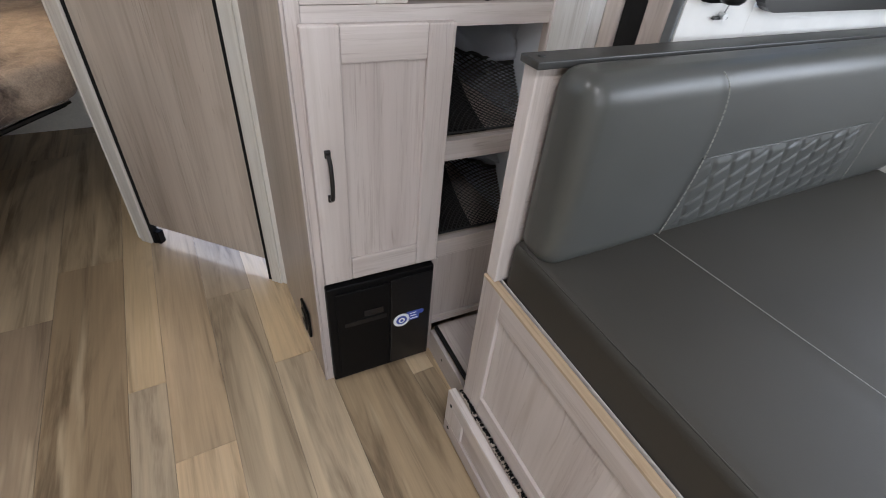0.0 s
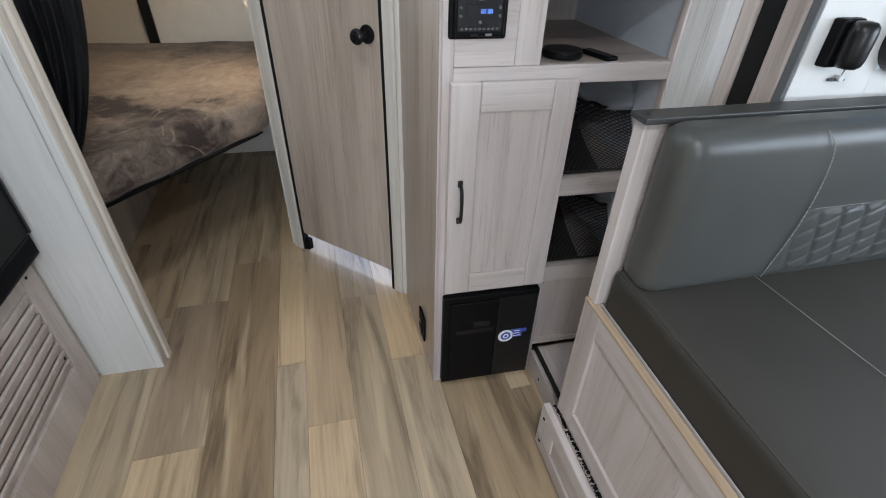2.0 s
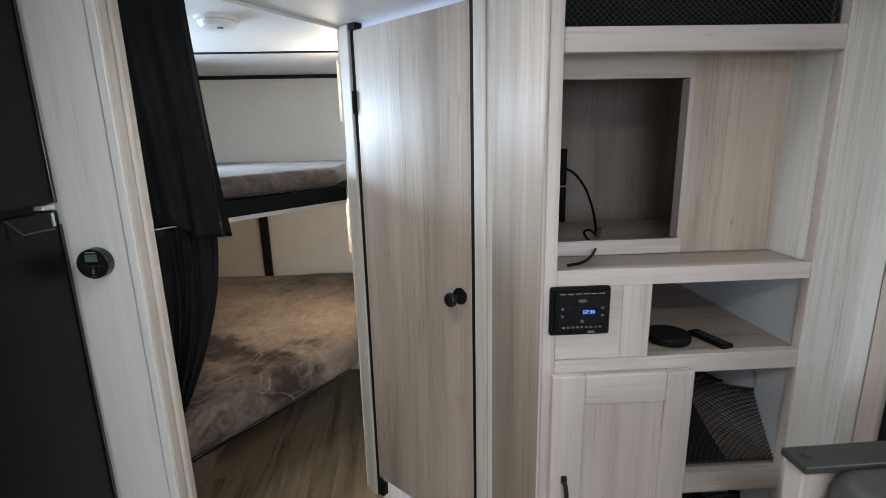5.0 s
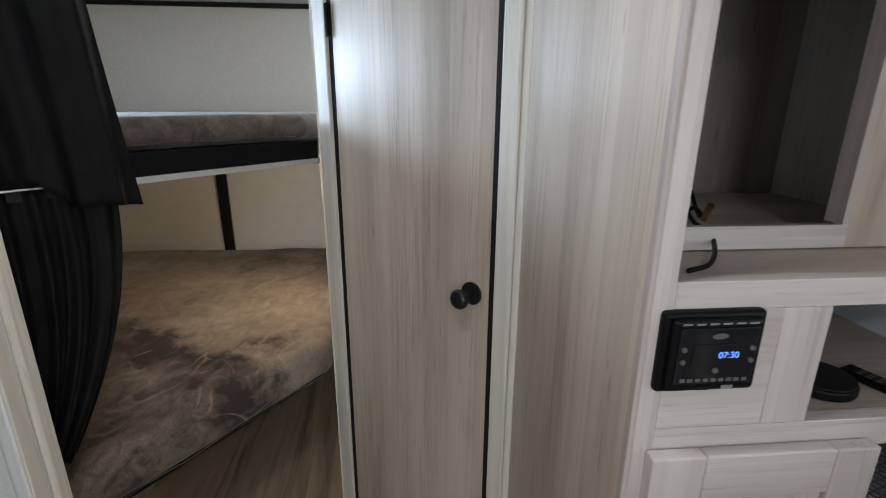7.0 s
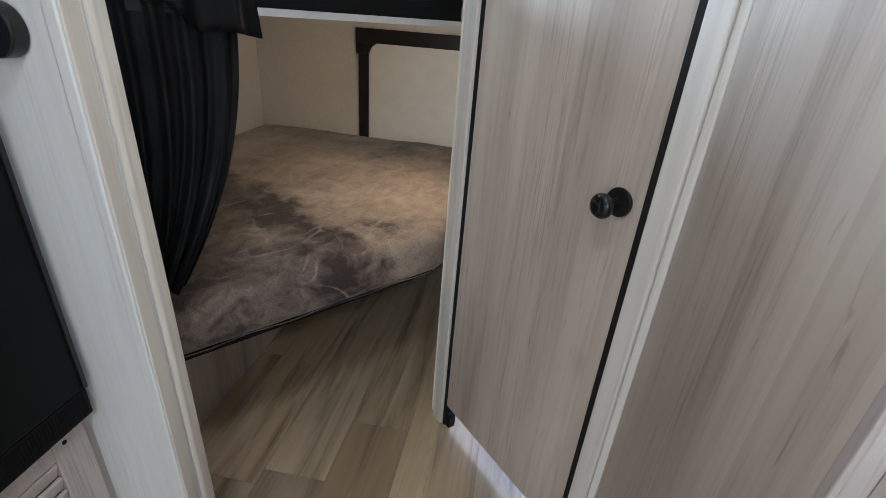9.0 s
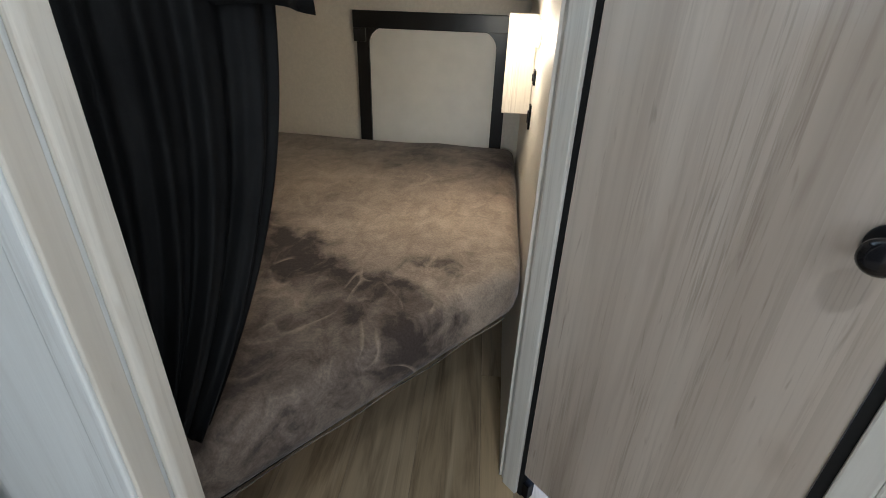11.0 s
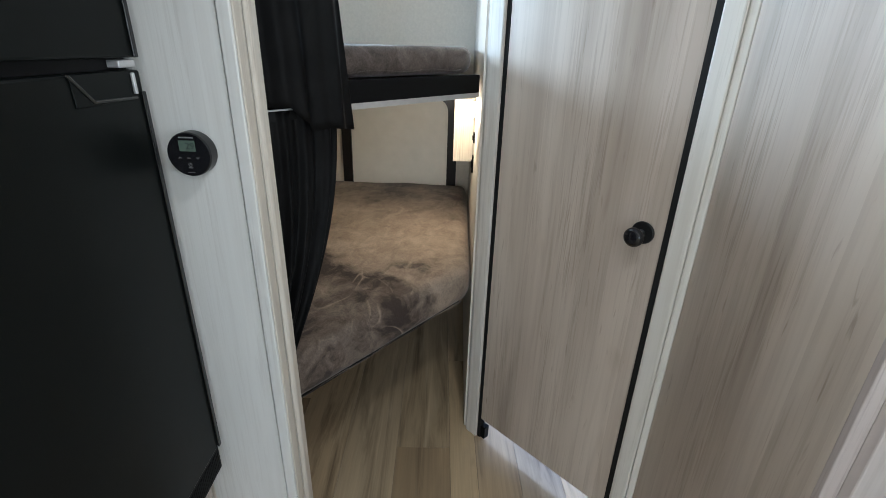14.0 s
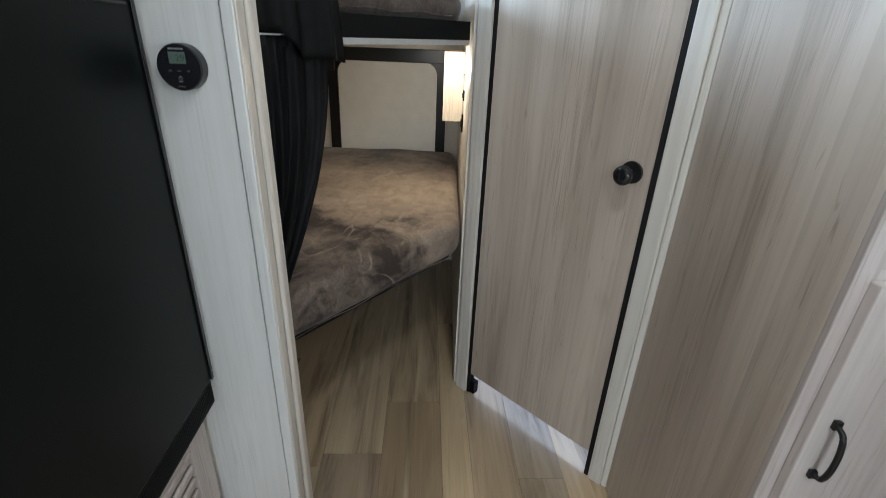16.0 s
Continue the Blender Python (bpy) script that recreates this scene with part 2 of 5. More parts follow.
def plank_material(name):
    """Vinyl plank: each board its own tone between beige, tan and grey brown, with long streaks."""
    m, nt, b = nodes_of(name)
    v = coords(nt, (1, 0.085, 1))
    info = nt.nodes.new("ShaderNodeObjectInfo")
    tone = info.outputs["Color"]
    broad = noise_at(nt, v, 9.5, 5, 0.66, 0.8)
    col = mix(nt, tone, ramp(nt, broad, [(0.34, (0.37, 0.345, 0.325)), (0.48, (0.90, 0.89, 0.88)), (0.70, (1.16, 1.14, 1.10))]), 0.9, "MULTIPLY")
    col = mix(nt, col, (0.66, 0.56, 0.42), ramp(nt, noise_at(nt, v, 21.0, 2, 0.5, 0.5), [(0.56, (0, 0, 0)), (0.75, (0.55, 0.55, 0.55))]))
    fine = noise_at(nt, coords(nt, (1, 0.022, 1)), 130.0, 4, 0.65)
    col = mix(nt, col, ramp(nt, fine, [(0.36, (0.66, 0.63, 0.61)), (0.56, (1.04, 1.03, 1.0))]), 0.24, "MULTIPLY")
    col = mix(nt, col, (1.04, 1.0, 0.91), 1.0, "MULTIPLY")
    link(nt, col, b.inputs["Base Color"])
    b.inputs["Roughness"].default_value = 0.36
    bump(nt, b, fine, 0.08, 0.001)
    return m


PALE = wood("pale_wood", (0.45, 0.395, 0.375), (0.565, 0.512, 0.488), (0.655, 0.607, 0.583), "z")
PALE_X = wood("pale_wood_across", (0.45, 0.395, 0.375), (0.565, 0.512, 0.488), (0.655, 0.607, 0.583), "x")
PALE_Y = wood("pale_wood_along", (0.45, 0.395, 0.375), (0.565, 0.512, 0.488), (0.655, 0.607, 0.583), "y")
TAUPE = wood("taupe_wood", (0.40, 0.335, 0.278), (0.53, 0.457, 0.388), (0.625, 0.553, 0.478), "z", 0.34, 0.06, 1.15, 0.085, 0.40)
TAUPE_X = wood("taupe_wood_across", (0.36, 0.30, 0.25), (0.48, 0.412, 0.358), (0.58, 0.51, 0.455), "x", 0.34, 0.08, 1.0, 0.105, 0.3)
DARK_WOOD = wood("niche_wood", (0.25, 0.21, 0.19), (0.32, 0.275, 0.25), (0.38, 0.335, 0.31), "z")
TRIM = wood("whitewashed_trim", (0.58, 0.55, 0.50), (0.68, 0.655, 0.60), (0.76, 0.735, 0.69), "z", 0.45, 0.2, 0.5)
WHITE_WOOD = wood("white_wood_wall", (0.66, 0.66, 0.64), (0.74, 0.745, 0.73), (0.80, 0.805, 0.795), "z", 0.45, 0.3, 0.45)
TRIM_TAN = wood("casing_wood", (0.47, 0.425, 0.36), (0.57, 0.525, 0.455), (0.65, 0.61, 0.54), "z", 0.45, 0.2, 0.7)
PARTITION = wood("partition_panel", (0.64, 0.64, 0.62), (0.69, 0.69, 0.67), (0.73, 0.73, 0.71), "z", 0.45, 0.5, 0.15, 0.085, 0.22)
TAN_EDGE = wood("raw_edge", (0.40, 0.30, 0.20), (0.47, 0.36, 0.245), (0.53, 0.42, 0.30), "y")
BROWN_TRIM = wood("brown_trim", (0.36, 0.30, 0.265), (0.45, 0.39, 0.35), (0.55, 0.49, 0.45), "z", 0.42, 0.15, 0.7, 0.05)
WALL = plain("wall_panel", (0.74, 0.73, 0.70), 0.55, grain=0.04, scale=14)
CREAM = plain("cream_wall_panel", (0.72, 0.68, 0.61), 0.55, grain=0.05, scale=90)
CEILING = plain("ceiling_panel", (0.78, 0.78, 0.77), 0.5, grain=0.03, scale=20)
SUBFLOOR = plain("floor_joint", (0.10, 0.075, 0.055), 0.7)
PLANK = plank_material("vinyl_plank")
BLACK = plain("black_plastic", (0.0045, 0.0045, 0.005), 0.45, grain=0.2, scale=200, spec=0.12)
BLACK_SATIN = plain("black_satin", (0.009, 0.009, 0.0095), 0.3, spec=0.4, grain=0.15, scale=120)
BLACK_GLOSS = plain("black_gloss", (0.01, 0.01, 0.012), 0.12, grain=0.1, relief=0)
RUBBER = plain("black_rubber", (0.009, 0.009, 0.009), 0.7, grain=0.2, scale=90, spec=0.25)
FRIDGE = plain("fridge_panel", (0.0048, 0.0060, 0.0057), 0.36, grain=0.12, scale=9, relief=0.02, spec=0.12)
GREY = plain("dark_grey_vinyl", (0.036, 0.036, 0.034), 0.45, grain=0.1, scale=80)
STRIP = plain("grey_strip", (0.13, 0.14, 0.145), 0.6)
SILVER = plain("silver_edge", (0.62, 0.62, 0.63), 0.35, 0.6, grain=0.05)
WHITE = plain("white_plastic", (0.8, 0.8, 0.79), 0.4, grain=0.02)
BRASS = plain("brass", (0.75, 0.58, 0.3), 0.3, 1.0)
LEATHER = leather("grey_leather", (0.066, 0.068, 0.063), 0.38)
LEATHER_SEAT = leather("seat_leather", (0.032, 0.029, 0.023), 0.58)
THREAD = plain("pale_thread", (0.27, 0.265, 0.24), 0.8, grain=0.1, scale=300)
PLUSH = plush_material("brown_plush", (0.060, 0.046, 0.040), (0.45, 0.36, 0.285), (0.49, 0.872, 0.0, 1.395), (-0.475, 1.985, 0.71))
PLUSH_UP = plush_material("grey_plush", (0.085, 0.068, 0.060), (0.20, 0.160, 0.138))
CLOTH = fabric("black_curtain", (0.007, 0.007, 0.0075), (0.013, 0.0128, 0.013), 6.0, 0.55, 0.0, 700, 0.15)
NET = plain("black_net", (0.012, 0.012, 0.012), 0.6)
FILM = plain("grey_lining", (0.60, 0.64, 0.70), 0.45, grain=0.08, scale=6)
LAMP_GLOW = glowing("lamp_glow", (1.0, 0.84, 0.60), 9.0)
BLUE_LED = glowing("blue_digits", (0.16, 0.32, 1.0), 0.9)
LCD = plain("lcd", (0.10, 0.14, 0.115), 0.25, grain=0.03, relief=0)
LCD_INK = plain("lcd_ink", (0.02, 0.035, 0.03), 0.4)
PRINT = plain("pale_print", (0.20, 0.20, 0.20), 0.6)
PRINT_DIM = plain("grey_print", (0.08, 0.08, 0.08), 0.6)
STICKER_BLUE = plain("blue_sticker", (0.06, 0.10, 0.42), 0.3)
STICKER_WHITE = plain("white_sticker", (0.85, 0.88, 0.92), 0.3)


def glass_material():
    m, nt, b = nodes_of("window_glass")
    b.inputs["Base Color"].default_value = (0.95, 0.98, 1, 1)
    b.inputs["Transmission Weight"].default_value = 1.0
    b.inputs["Roughness"].default_value = 0.0
    b.inputs["IOR"].default_value = 1.05
    return m


GLASS = glass_material()

# ---------------------------------------------------------------- building helpers
PLACED = {}


def thing(name, m, label, category, group="", kind=""):
    """An Empty at the base of a thing."""
    ob = new(name)
    ob.empty_display_size = 0.05
    ob.matrix_world = m
    PLACED[ob] = m
    return tagged(ob, label, category, group, kind)


def at(x, y, z=0.0, rz=0.0):
    return pose(x, y, z, 0, 0, rz)


def part(name, bm, material, parent=None, label="", world_space=True, smooth=False):
    """Links a bmesh as one mesh object under a thing or a part."""
    if parent is not None and world_space:
        bm.transform(PLACED[parent].inverted())
    me = bpy.data.meshes.new(name)
    bm.to_mesh(me)
    bm.free()
    me.materials.append(material)
    if smooth:
        for p in me.polygons:
            p.use_smooth = True
    ob = new(name, me)
    if parent is not None:
        ob.parent = parent
        PLACED[ob] = PLACED[parent]
    if label:
        ob["label"] = label
    return ob


def structure(name, bm, material, label, category):
    return tagged(part(name, bm, material), label, category, kind="structure")


def block(x0, x1, y0, y1, z0, z1, r=0.0, seg=2, bm=None, m=None):
    """A box between two corners, edges rounded by r, optionally moved by m."""
    bm = bm or bmesh.new()
    vs = bmesh.ops.create_cube(bm, size=1.0)["verts"]
    bmesh.ops.transform(bm, verts=vs, matrix=Matrix.Translation(((x0 + x1) / 2, (y0 + y1) / 2, (z0 + z1) / 2))
                        @ Matrix.Diagonal((abs(x1 - x0), abs(y1 - y0), abs(z1 - z0), 1)))
    if r > 0:
        edges = list({e for v in vs for e in v.link_edges})
        out = bmesh.ops.bevel(bm, geom=edges, offset=r, segments=seg, profile=0.5, affect="EDGES")
        vs = list({v for f in out["faces"] for v in f.verts} | {v for v in vs if v.is_valid})
    if m is not None:
        bmesh.ops.transform(bm, verts=vs, matrix=m)
    return bm


def prism(points, z0, z1, r=0.0, seg=3, bm=None):
    """An upright prism over a plan outline given anticlockwise."""
    bm = bm or bmesh.new()
    low = [bm.verts.new((x, y, z0)) for x, y in points]
    high = [bm.verts.new((x, y, z1)) for x, y in points]
    n = len(points)
    faces = [bm.faces.new(low[::-1]), bm.faces.new(high)]
    for k in range(n):
        faces.append(bm.faces.new((low[k], low[(k + 1) % n], high[(k + 1) % n], high[k])))
    if r > 0:
        bmesh.ops.bevel(bm, geom=list({e for f in faces for e in f.edges}), offset=r, segments=seg, profile=0.5, affect="EDGES")
    return bm


def wall(x0, y0, x1, y1, z0, z1, thick, bm=None):
    """A wall from one plan point to another; its thickness lies to the left of that way."""
    d = Vector((x1 - x0, y1 - y0)).normalized()
    n = Vector((-d.y, d.x)) * thick
    return prism([(x0, y0), (x1, y1), (x1 + n.x, y1 + n.y), (x0 + n.x, y0 + n.y)] if thick > 0 else
                 [(x0 + n.x, y0 + n.y), (x1 + n.x, y1 + n.y), (x1, y1), (x0, y0)], z0, z1, bm=bm)


def cylinder(radius, depth, m, seg=32, r=0.0, bm=None, top=None):
    """A round along local z, centred on m."""
    bm = bm or bmesh.new()
    out = bmesh.ops.create_cone(bm, cap_ends=True, segments=seg, radius1=radius, radius2=radius if top is None else top, depth=depth)
    vs = out["verts"]
    if r > 0:
        rim = [e for e in {e for v in vs for e in v.link_edges} if abs(e.verts[0].co.z - e.verts[1].co.z) < 1e-6]
        res = bmesh.ops.bevel(bm, geom=rim, offset=r, segments=2, profile=0.5, affect="EDGES")
        vs = list({v for f in res["faces"] for v in f.verts} | {v for v in vs if v.is_valid})
    bmesh.ops.transform(bm, verts=vs, matrix=m)
    return bm


def tube(points, radius, seg=8, bm=None):
    """A round cord along points."""
    bm = bm or bmesh.new()
    pts = [Vector(p) for p in points]
    rings = []
    for k, p in enumerate(pts):
        d = (pts[min(k + 1, len(pts) - 1)] - pts[max(k - 1, 0)]).normalized()
        side = d.cross(Vector((0, 0, 1)) if abs(d.z) < 0.9 else Vector((1, 0, 0))).normalized()
        up = side.cross(d)
        rings.append([bm.verts.new(p + radius * (math.cos(a) * side + math.sin(a) * up)) for a in (2 * math.pi * q / seg for q in range(seg))])
    for a, b in zip(rings, rings[1:]):
        for q in range(seg):
            bm.faces.new((a[q], a[(q + 1) % seg], b[(q + 1) % seg], b[q]))
    bm.faces.new(rings[0][::-1])
    bm.faces.new(rings[-1])
    return bm


def smooth_path(points, steps=6):
    """Points along a Catmull-Rom curve."""
    p = [Vector(q) for q in points]
    p = [2 * p[0] - p[1]] + p + [2 * p[-1] - p[-2]]
    out = []
    for k in range(1, len(p) - 2):
        for q in range(steps):
            t = q / steps
            out.append(0.5 * (2 * p[k] + (p[k + 1] - p[k - 1]) * t + (2 * p[k - 1] - 5 * p[k] + 4 * p[k + 1] - p[k + 2]) * t * t
                              + (3 * p[k] - p[k - 1] - 3 * p[k + 1] + p[k + 2]) * t ** 3))
    return out + [p[-2]]


def letters(name, text, size, m, material, parent, depth=0.0004):
    """Raised writing as a mesh; m is the pose of its middle, facing local +z."""
    c = bpy.data.curves.new(name, "FONT")
    c.body, c.size, c.extrude, c.align_x, c.align_y = text, size, depth, "CENTER", "CENTER"
    tmp = new(name, c)
    me = bpy.data.meshes.new_from_object(tmp.evaluated_get(bpy.context.evaluated_depsgraph_get()))
    bpy.data.objects.remove(tmp)
    bpy.data.curves.remove(c)
    me.transform(PLACED[parent].inverted() @ m)
    me.materials.append(material)
    ob = new(name, me)
    ob.parent = parent
    PLACED[ob] = PLACED[parent]
    return ob


def upright(x, y, z, nx, ny):
    """The pose of something flat on an upright face whose outward normal is (nx, ny): local x to the viewer's right, y up, z outward."""
    n = Vector((nx, ny, 0)).normalized()
    x_axis = Vector((0, 0, 1)).cross(n)
    return Matrix(((x_axis.x, 0, n.x, x), (x_axis.y, 0, n.y, y), (0, 1, 0, z), (0, 0, 0, 1)))


SKEW = 3.5       # the long walls' turn
TOP = 1.95       # ceiling height

# ---------------------------------------------------------------- structure
structure("floor", prism([(-1.60, -3.05), (0.97, -3.05), (0.97, 3.2), (-1.64, 3.2)], -0.12, -0.004), SUBFLOOR, "dark base under the vinyl plank floor", "floor")
structure("ceiling", prism([(-1.8, -3.05), (1.0, -3.05), (1.0, 3.3), (-1.8, 3.3)], TOP, TOP + 0.08), CEILING, "smooth white ceiling panels of the trailer", "ceiling")
structure("ceiling_strip", wall(-1.6, 2.42, -0.29, 2.42, TOP - 0.006, TOP, 0.018), RUBBER, "thin black strip over a ceiling joint", "trim")
structure("wall_rear", wall(-1.8, 3.15, 1.0, 3.15, 0, TOP, 0.06), CREAM, "cream panelled rear wall behind the bunks", "wall")
structure("wall_rear_strip", wall(-1.6, 3.140, -0.30, 3.140, TOP - 0.022, TOP - 0.001, 0.0098), RUBBER, "thin black strip under the ceiling on the rear wall", "trim")
structure("wall_left", wall(-1.60, 3.149, -1.56, 2.55, 0, TOP, -0.06), CREAM, "cream panelled side wall beside the bunks", "wall")
for z0, z1, xa, ya, xb, yb in ((0, 1.53, -1.56, 2.55, -1.51, 1.78), (1.84, TOP, -1.56, 2.55, -1.51, 1.78), (0, TOP, -1.51, 1.78, -1.48, 1.20)):
    structure("wall_left_bunk", wall(xa, ya, xb, yb, z0, z1, -0.06), CREAM, "cream panelled side wall with the bunk window", "wall")
SKY_CARD = glowing("daylight_outside", (0.80, 0.92, 1.0), 1.5)
structure("backdrop", block(0.98, 1.90, 1.30, 1.32, 0.9, 1.8), SKY_CARD, "bright overcast daylight outside the slide window", "backdrop")
# kitchen side
for z0, z1, ya, yb in ((0, TOP, -3.0, 1.26),):
    structure("wall_left_kitchen", block(-1.56, -1.5, ya, yb, z0, z1), WALL, "plain pale kitchen side wall", "wall")
for z0, z1, xa, xb in ((0, TOP, -1.56, -1.1), (0, TOP, 0.5, 1.0), (0, 1.08, -1.1, 0.5), (1.72, TOP, -1.1, 0.5)):
    structure("wall_front", block(xa, xb, -3.06, -3.0, z0, z1), WALL, "plain pale front wall", "wall")
structure("wall_right", block(0.92, 0.98, -3.0, -1.45, 0, TOP), WALL, "plain pale side wall", "wall")
structure("wall_right_bath", wall(0.945, 0.87, 0.86, 3.149, 0, TOP, -0.06), WHITE_WOOD, "whitish wood-grain side wall beside the cabinet", "wall")
structure("wall_slide_header", block(0.93, 0.98, -1.45, 0.86, 1.88, TOP), WALL, "plain header over the slide-out", "wall")
structure("wall_bath", wall(-0.262, 1.985, -0.283, 3.149, 0, TOP, -0.05), CREAM, "cream panelled wall between bunks and bathroom", "wall")

structure("wall_under_bunk", wall(-0.985, 1.335, -1.085, 3.118, 0, 0.546, 0.02), TAUPE, "grey-brown storage panel under the lower bunk", "wall")
# partition beside the refrigerator with its casing
structure("wall_partition", prism([(-0.874, 1.264), (-0.6985, 1.268), (-0.7005, 1.335), (-0.876, 1.331)], 0, TOP), PARTITION, "whitish wood-grain end wall beside the refrigerator", "wall")
structure("wall_partition_back", prism([(-1.56, 1.255), (-0.877, 1.275), (-0.877, 1.331), (-1.56, 1.311)], 0, TOP), CREAM, "cream partition behind the refrigerator", "wall")
bm = prism([(-0.6965, 1.2635), (-0.674, 1.2640), (-0.674, 1.337), (-0.6965, 1.337)], 0, TOP, 0.003)
structure("trim_casing", bm, PARTITION, "whitish wooden casing of the bunk opening", "trim")
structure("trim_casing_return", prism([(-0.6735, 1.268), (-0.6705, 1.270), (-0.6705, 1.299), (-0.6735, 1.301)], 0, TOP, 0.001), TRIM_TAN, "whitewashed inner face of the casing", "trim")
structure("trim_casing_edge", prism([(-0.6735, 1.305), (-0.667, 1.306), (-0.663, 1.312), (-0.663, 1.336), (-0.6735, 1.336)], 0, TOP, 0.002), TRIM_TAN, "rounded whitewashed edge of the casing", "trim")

# bathroom door frame, set across the corner
BATH = at(-0.213, 1.929, 0, -43.6)
for name, x0, x1, y0, y1 in (("trim_door_post", -0.052, 0.0, -0.004, 0.05), ("trim_door_post_edge", -0.066, -0.0525, 0.006, 0.06),
                             ("trim_door_post_hinge", 0.556, 0.600, -0.004, 0.05), ("trim_door_post_hinge_edge", 0.6005, 0.620, 0.002, 0.05)):
    structure(name, block(x0, x1, y0, y1, 0, TOP, 0.004, 2, None, BATH), TRIM, "whitewashed post of the bathroom door frame", "trim")
structure("wall_bath_return", wall(0.2385, 1.502, 0.262, 1.60, 0, TOP, -0.03), TAUPE, "wall between cabinet and bathroom door", "wall")

# slide-out room
structure("slide_floor", block(0.64, 1.95, -1.5, 0.735, 0.0, 0.102), PALE_Y, "raised wooden floor of the slide-out", "floor")
structure("slide_end_wall", wall(0.9045, 0.742, 1.090, 0.742, 0.1, 1.88, 0.05), WALL, "white end wall of the slide-out", "wall")
structure("slide_end_wall_low", block(1.0905, 1.90, 0.742, 0.792, 0.1, 1.112), WALL, "white end wall of the slide-out below its window", "wall")
structure("slide_end_wall_high", block(1.0905, 1.90, 0.742, 0.792, 1.56, 1.88), WALL, "white end wall of the slide-out above its window", "wall")
structure("slide_end_wall_far", block(1.600, 1.90, 0.742, 0.792, 1.1125, 1.5595), WALL, "white end wall of the slide-out beside its window", "wall")
for z0, z1, ya, yb in ((0.1, 1.88, 0.32, 0.79), (0.1, 1.88, -1.5, -1.02), (0.1, 1.02, -1.02, 0.32), (1.62, 1.88, -1.02, 0.32)):
    structure("slide_outer_wall", block(1.9, 1.95, ya, yb, z0, z1), WALL, "white outer wall of the slide-out", "wall")
structure("slide_far_wall", block(0.945, 1.9, -1.55, -1.5, 0.1, 1.88), WALL, "white far end wall of the slide-out", "wall")
structure("slide_ceiling", block(0.985, 1.95, -1.55, 0.79, 1.88, 1.93), CEILING, "white ceiling of the slide-out", "ceiling")
# seal and fascia of the slide-out opening
structure("trim_seal", block(0.902, 0.935, 0.818, 0.882, 0.125, TOP, 0.004), RUBBER, "black rubber seal of the slide-out", "trim")
structure("trim_slide_casing", prism([(0.893, 0.883), (0.945, 0.883), (0.935, 0.920), (0.889, 0.920)], 0.125, TOP, 0.006), BROWN_TRIM, "brown wood casing beside the seal", "trim")
structure("trim_slide_fascia", block(0.893, 0.904, 0.7645, 0.8175, 0.125, 1.88, 0.005), BROWN_TRIM, "brown wood fascia of the slide-out", "trim")
structure("trim_slide_strip", block(0.8965, 0.904, 0.744, 0.764, 0.125, 1.88, 0.002), STRIP, "grey strip along the slide-out fascia", "trim")
structure("wall_slide_joint", wall(0.890, 1.052, 0.892, 0.9205, 0.0, TOP, -0.04), WHITE_WOOD, "whitish wood-grain wall beside the cabinet", "wall")

# ---------------------------------------------------------------- media cabinet
cab = thing("media_cabinet", at(0.58, 1.25), "pale whitewashed built-in cabinet with open shelves and one door", "cabinet")
Y0, Y1 = 1.03, 1.052


def rail(x0, x1, z0, z1, mat=PALE_X, name="rail", y0=Y0, y1=Y1):
    return part(name, block(x0, x1, y0, y1, z0, z1, 0.0015), mat, cab)


def stile(x0, x1, z0, z1, mat=PALE, name="stile", y0=Y0 - 0.002, y1=Y1):
    return part(name, block(x0, x1, y0, y1, z0, z1, 0.0015), mat, cab)


part("side_panel", wall(0.2645, 1.034, 0.2365, 1.499, 0.0, TOP, -0.018), TAUPE, cab, "grey-brown laminate side panel")
part("corner_bead", block(0.2635, 0.2705, 1.026, 1.040, 0, TOP, 0.002), PALE, cab)
stile(0.271, 0.298, 0.0, TOP)
stile(0.845, 0.889, 0.0, TOP)
rail(0.2985, 0.8445, 1.686, 1.731)
rail(0.2985, 0.8445, 1.228, 1.264)
rail(0.2985, 0.8445, 1.021, 1.064)
stile(0.602, 0.612, 0.399, 1.021)
rail(0.6125, 0.8445, 0.71, 0.763)
rail(0.6125, 0.8445, 0.4014, 0.458)
rail(0.2985, 0.6015, 0.4, 0.415)
stile(0.599, 0.618, 0.0, 0.3985)
rail(0.2985, 0.5985, 0.0, 0.014, name="toe_rail")
rail(0.6185, 0.8445, 0.118, 0.14)
rail(0.6185, 0.8445, 0.141, 0.4011, PALE, "lower_panel", 1.040, 1.05)
# radio panel
rail(0.2985, 0.440, 1.065, 1.228, PALE_X, "radio_panel", 1.0292, 1.05)
stile(0.4402, 0.503, 1.065, 1.228, y0=Y0 - 0.001)
# shelves
for z, y1, x0 in ((1.731, 1.62, 0.285), (1.262, 1.168, 0.285), (1.063, 1.62, 0.44), (0.762, 1.62, 0.61), (0.456, 1.62, 0.61)):
    part("shelf", block(x0, 0.872, Y1 + 0.0005, y1, z - 0.016, z - 0.001, 0.001), TAUPE_X, cab, "grey-brown laminate shelf")
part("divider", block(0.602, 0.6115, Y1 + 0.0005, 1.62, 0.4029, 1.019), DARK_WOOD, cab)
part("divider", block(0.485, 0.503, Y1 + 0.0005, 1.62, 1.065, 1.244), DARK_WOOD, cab)
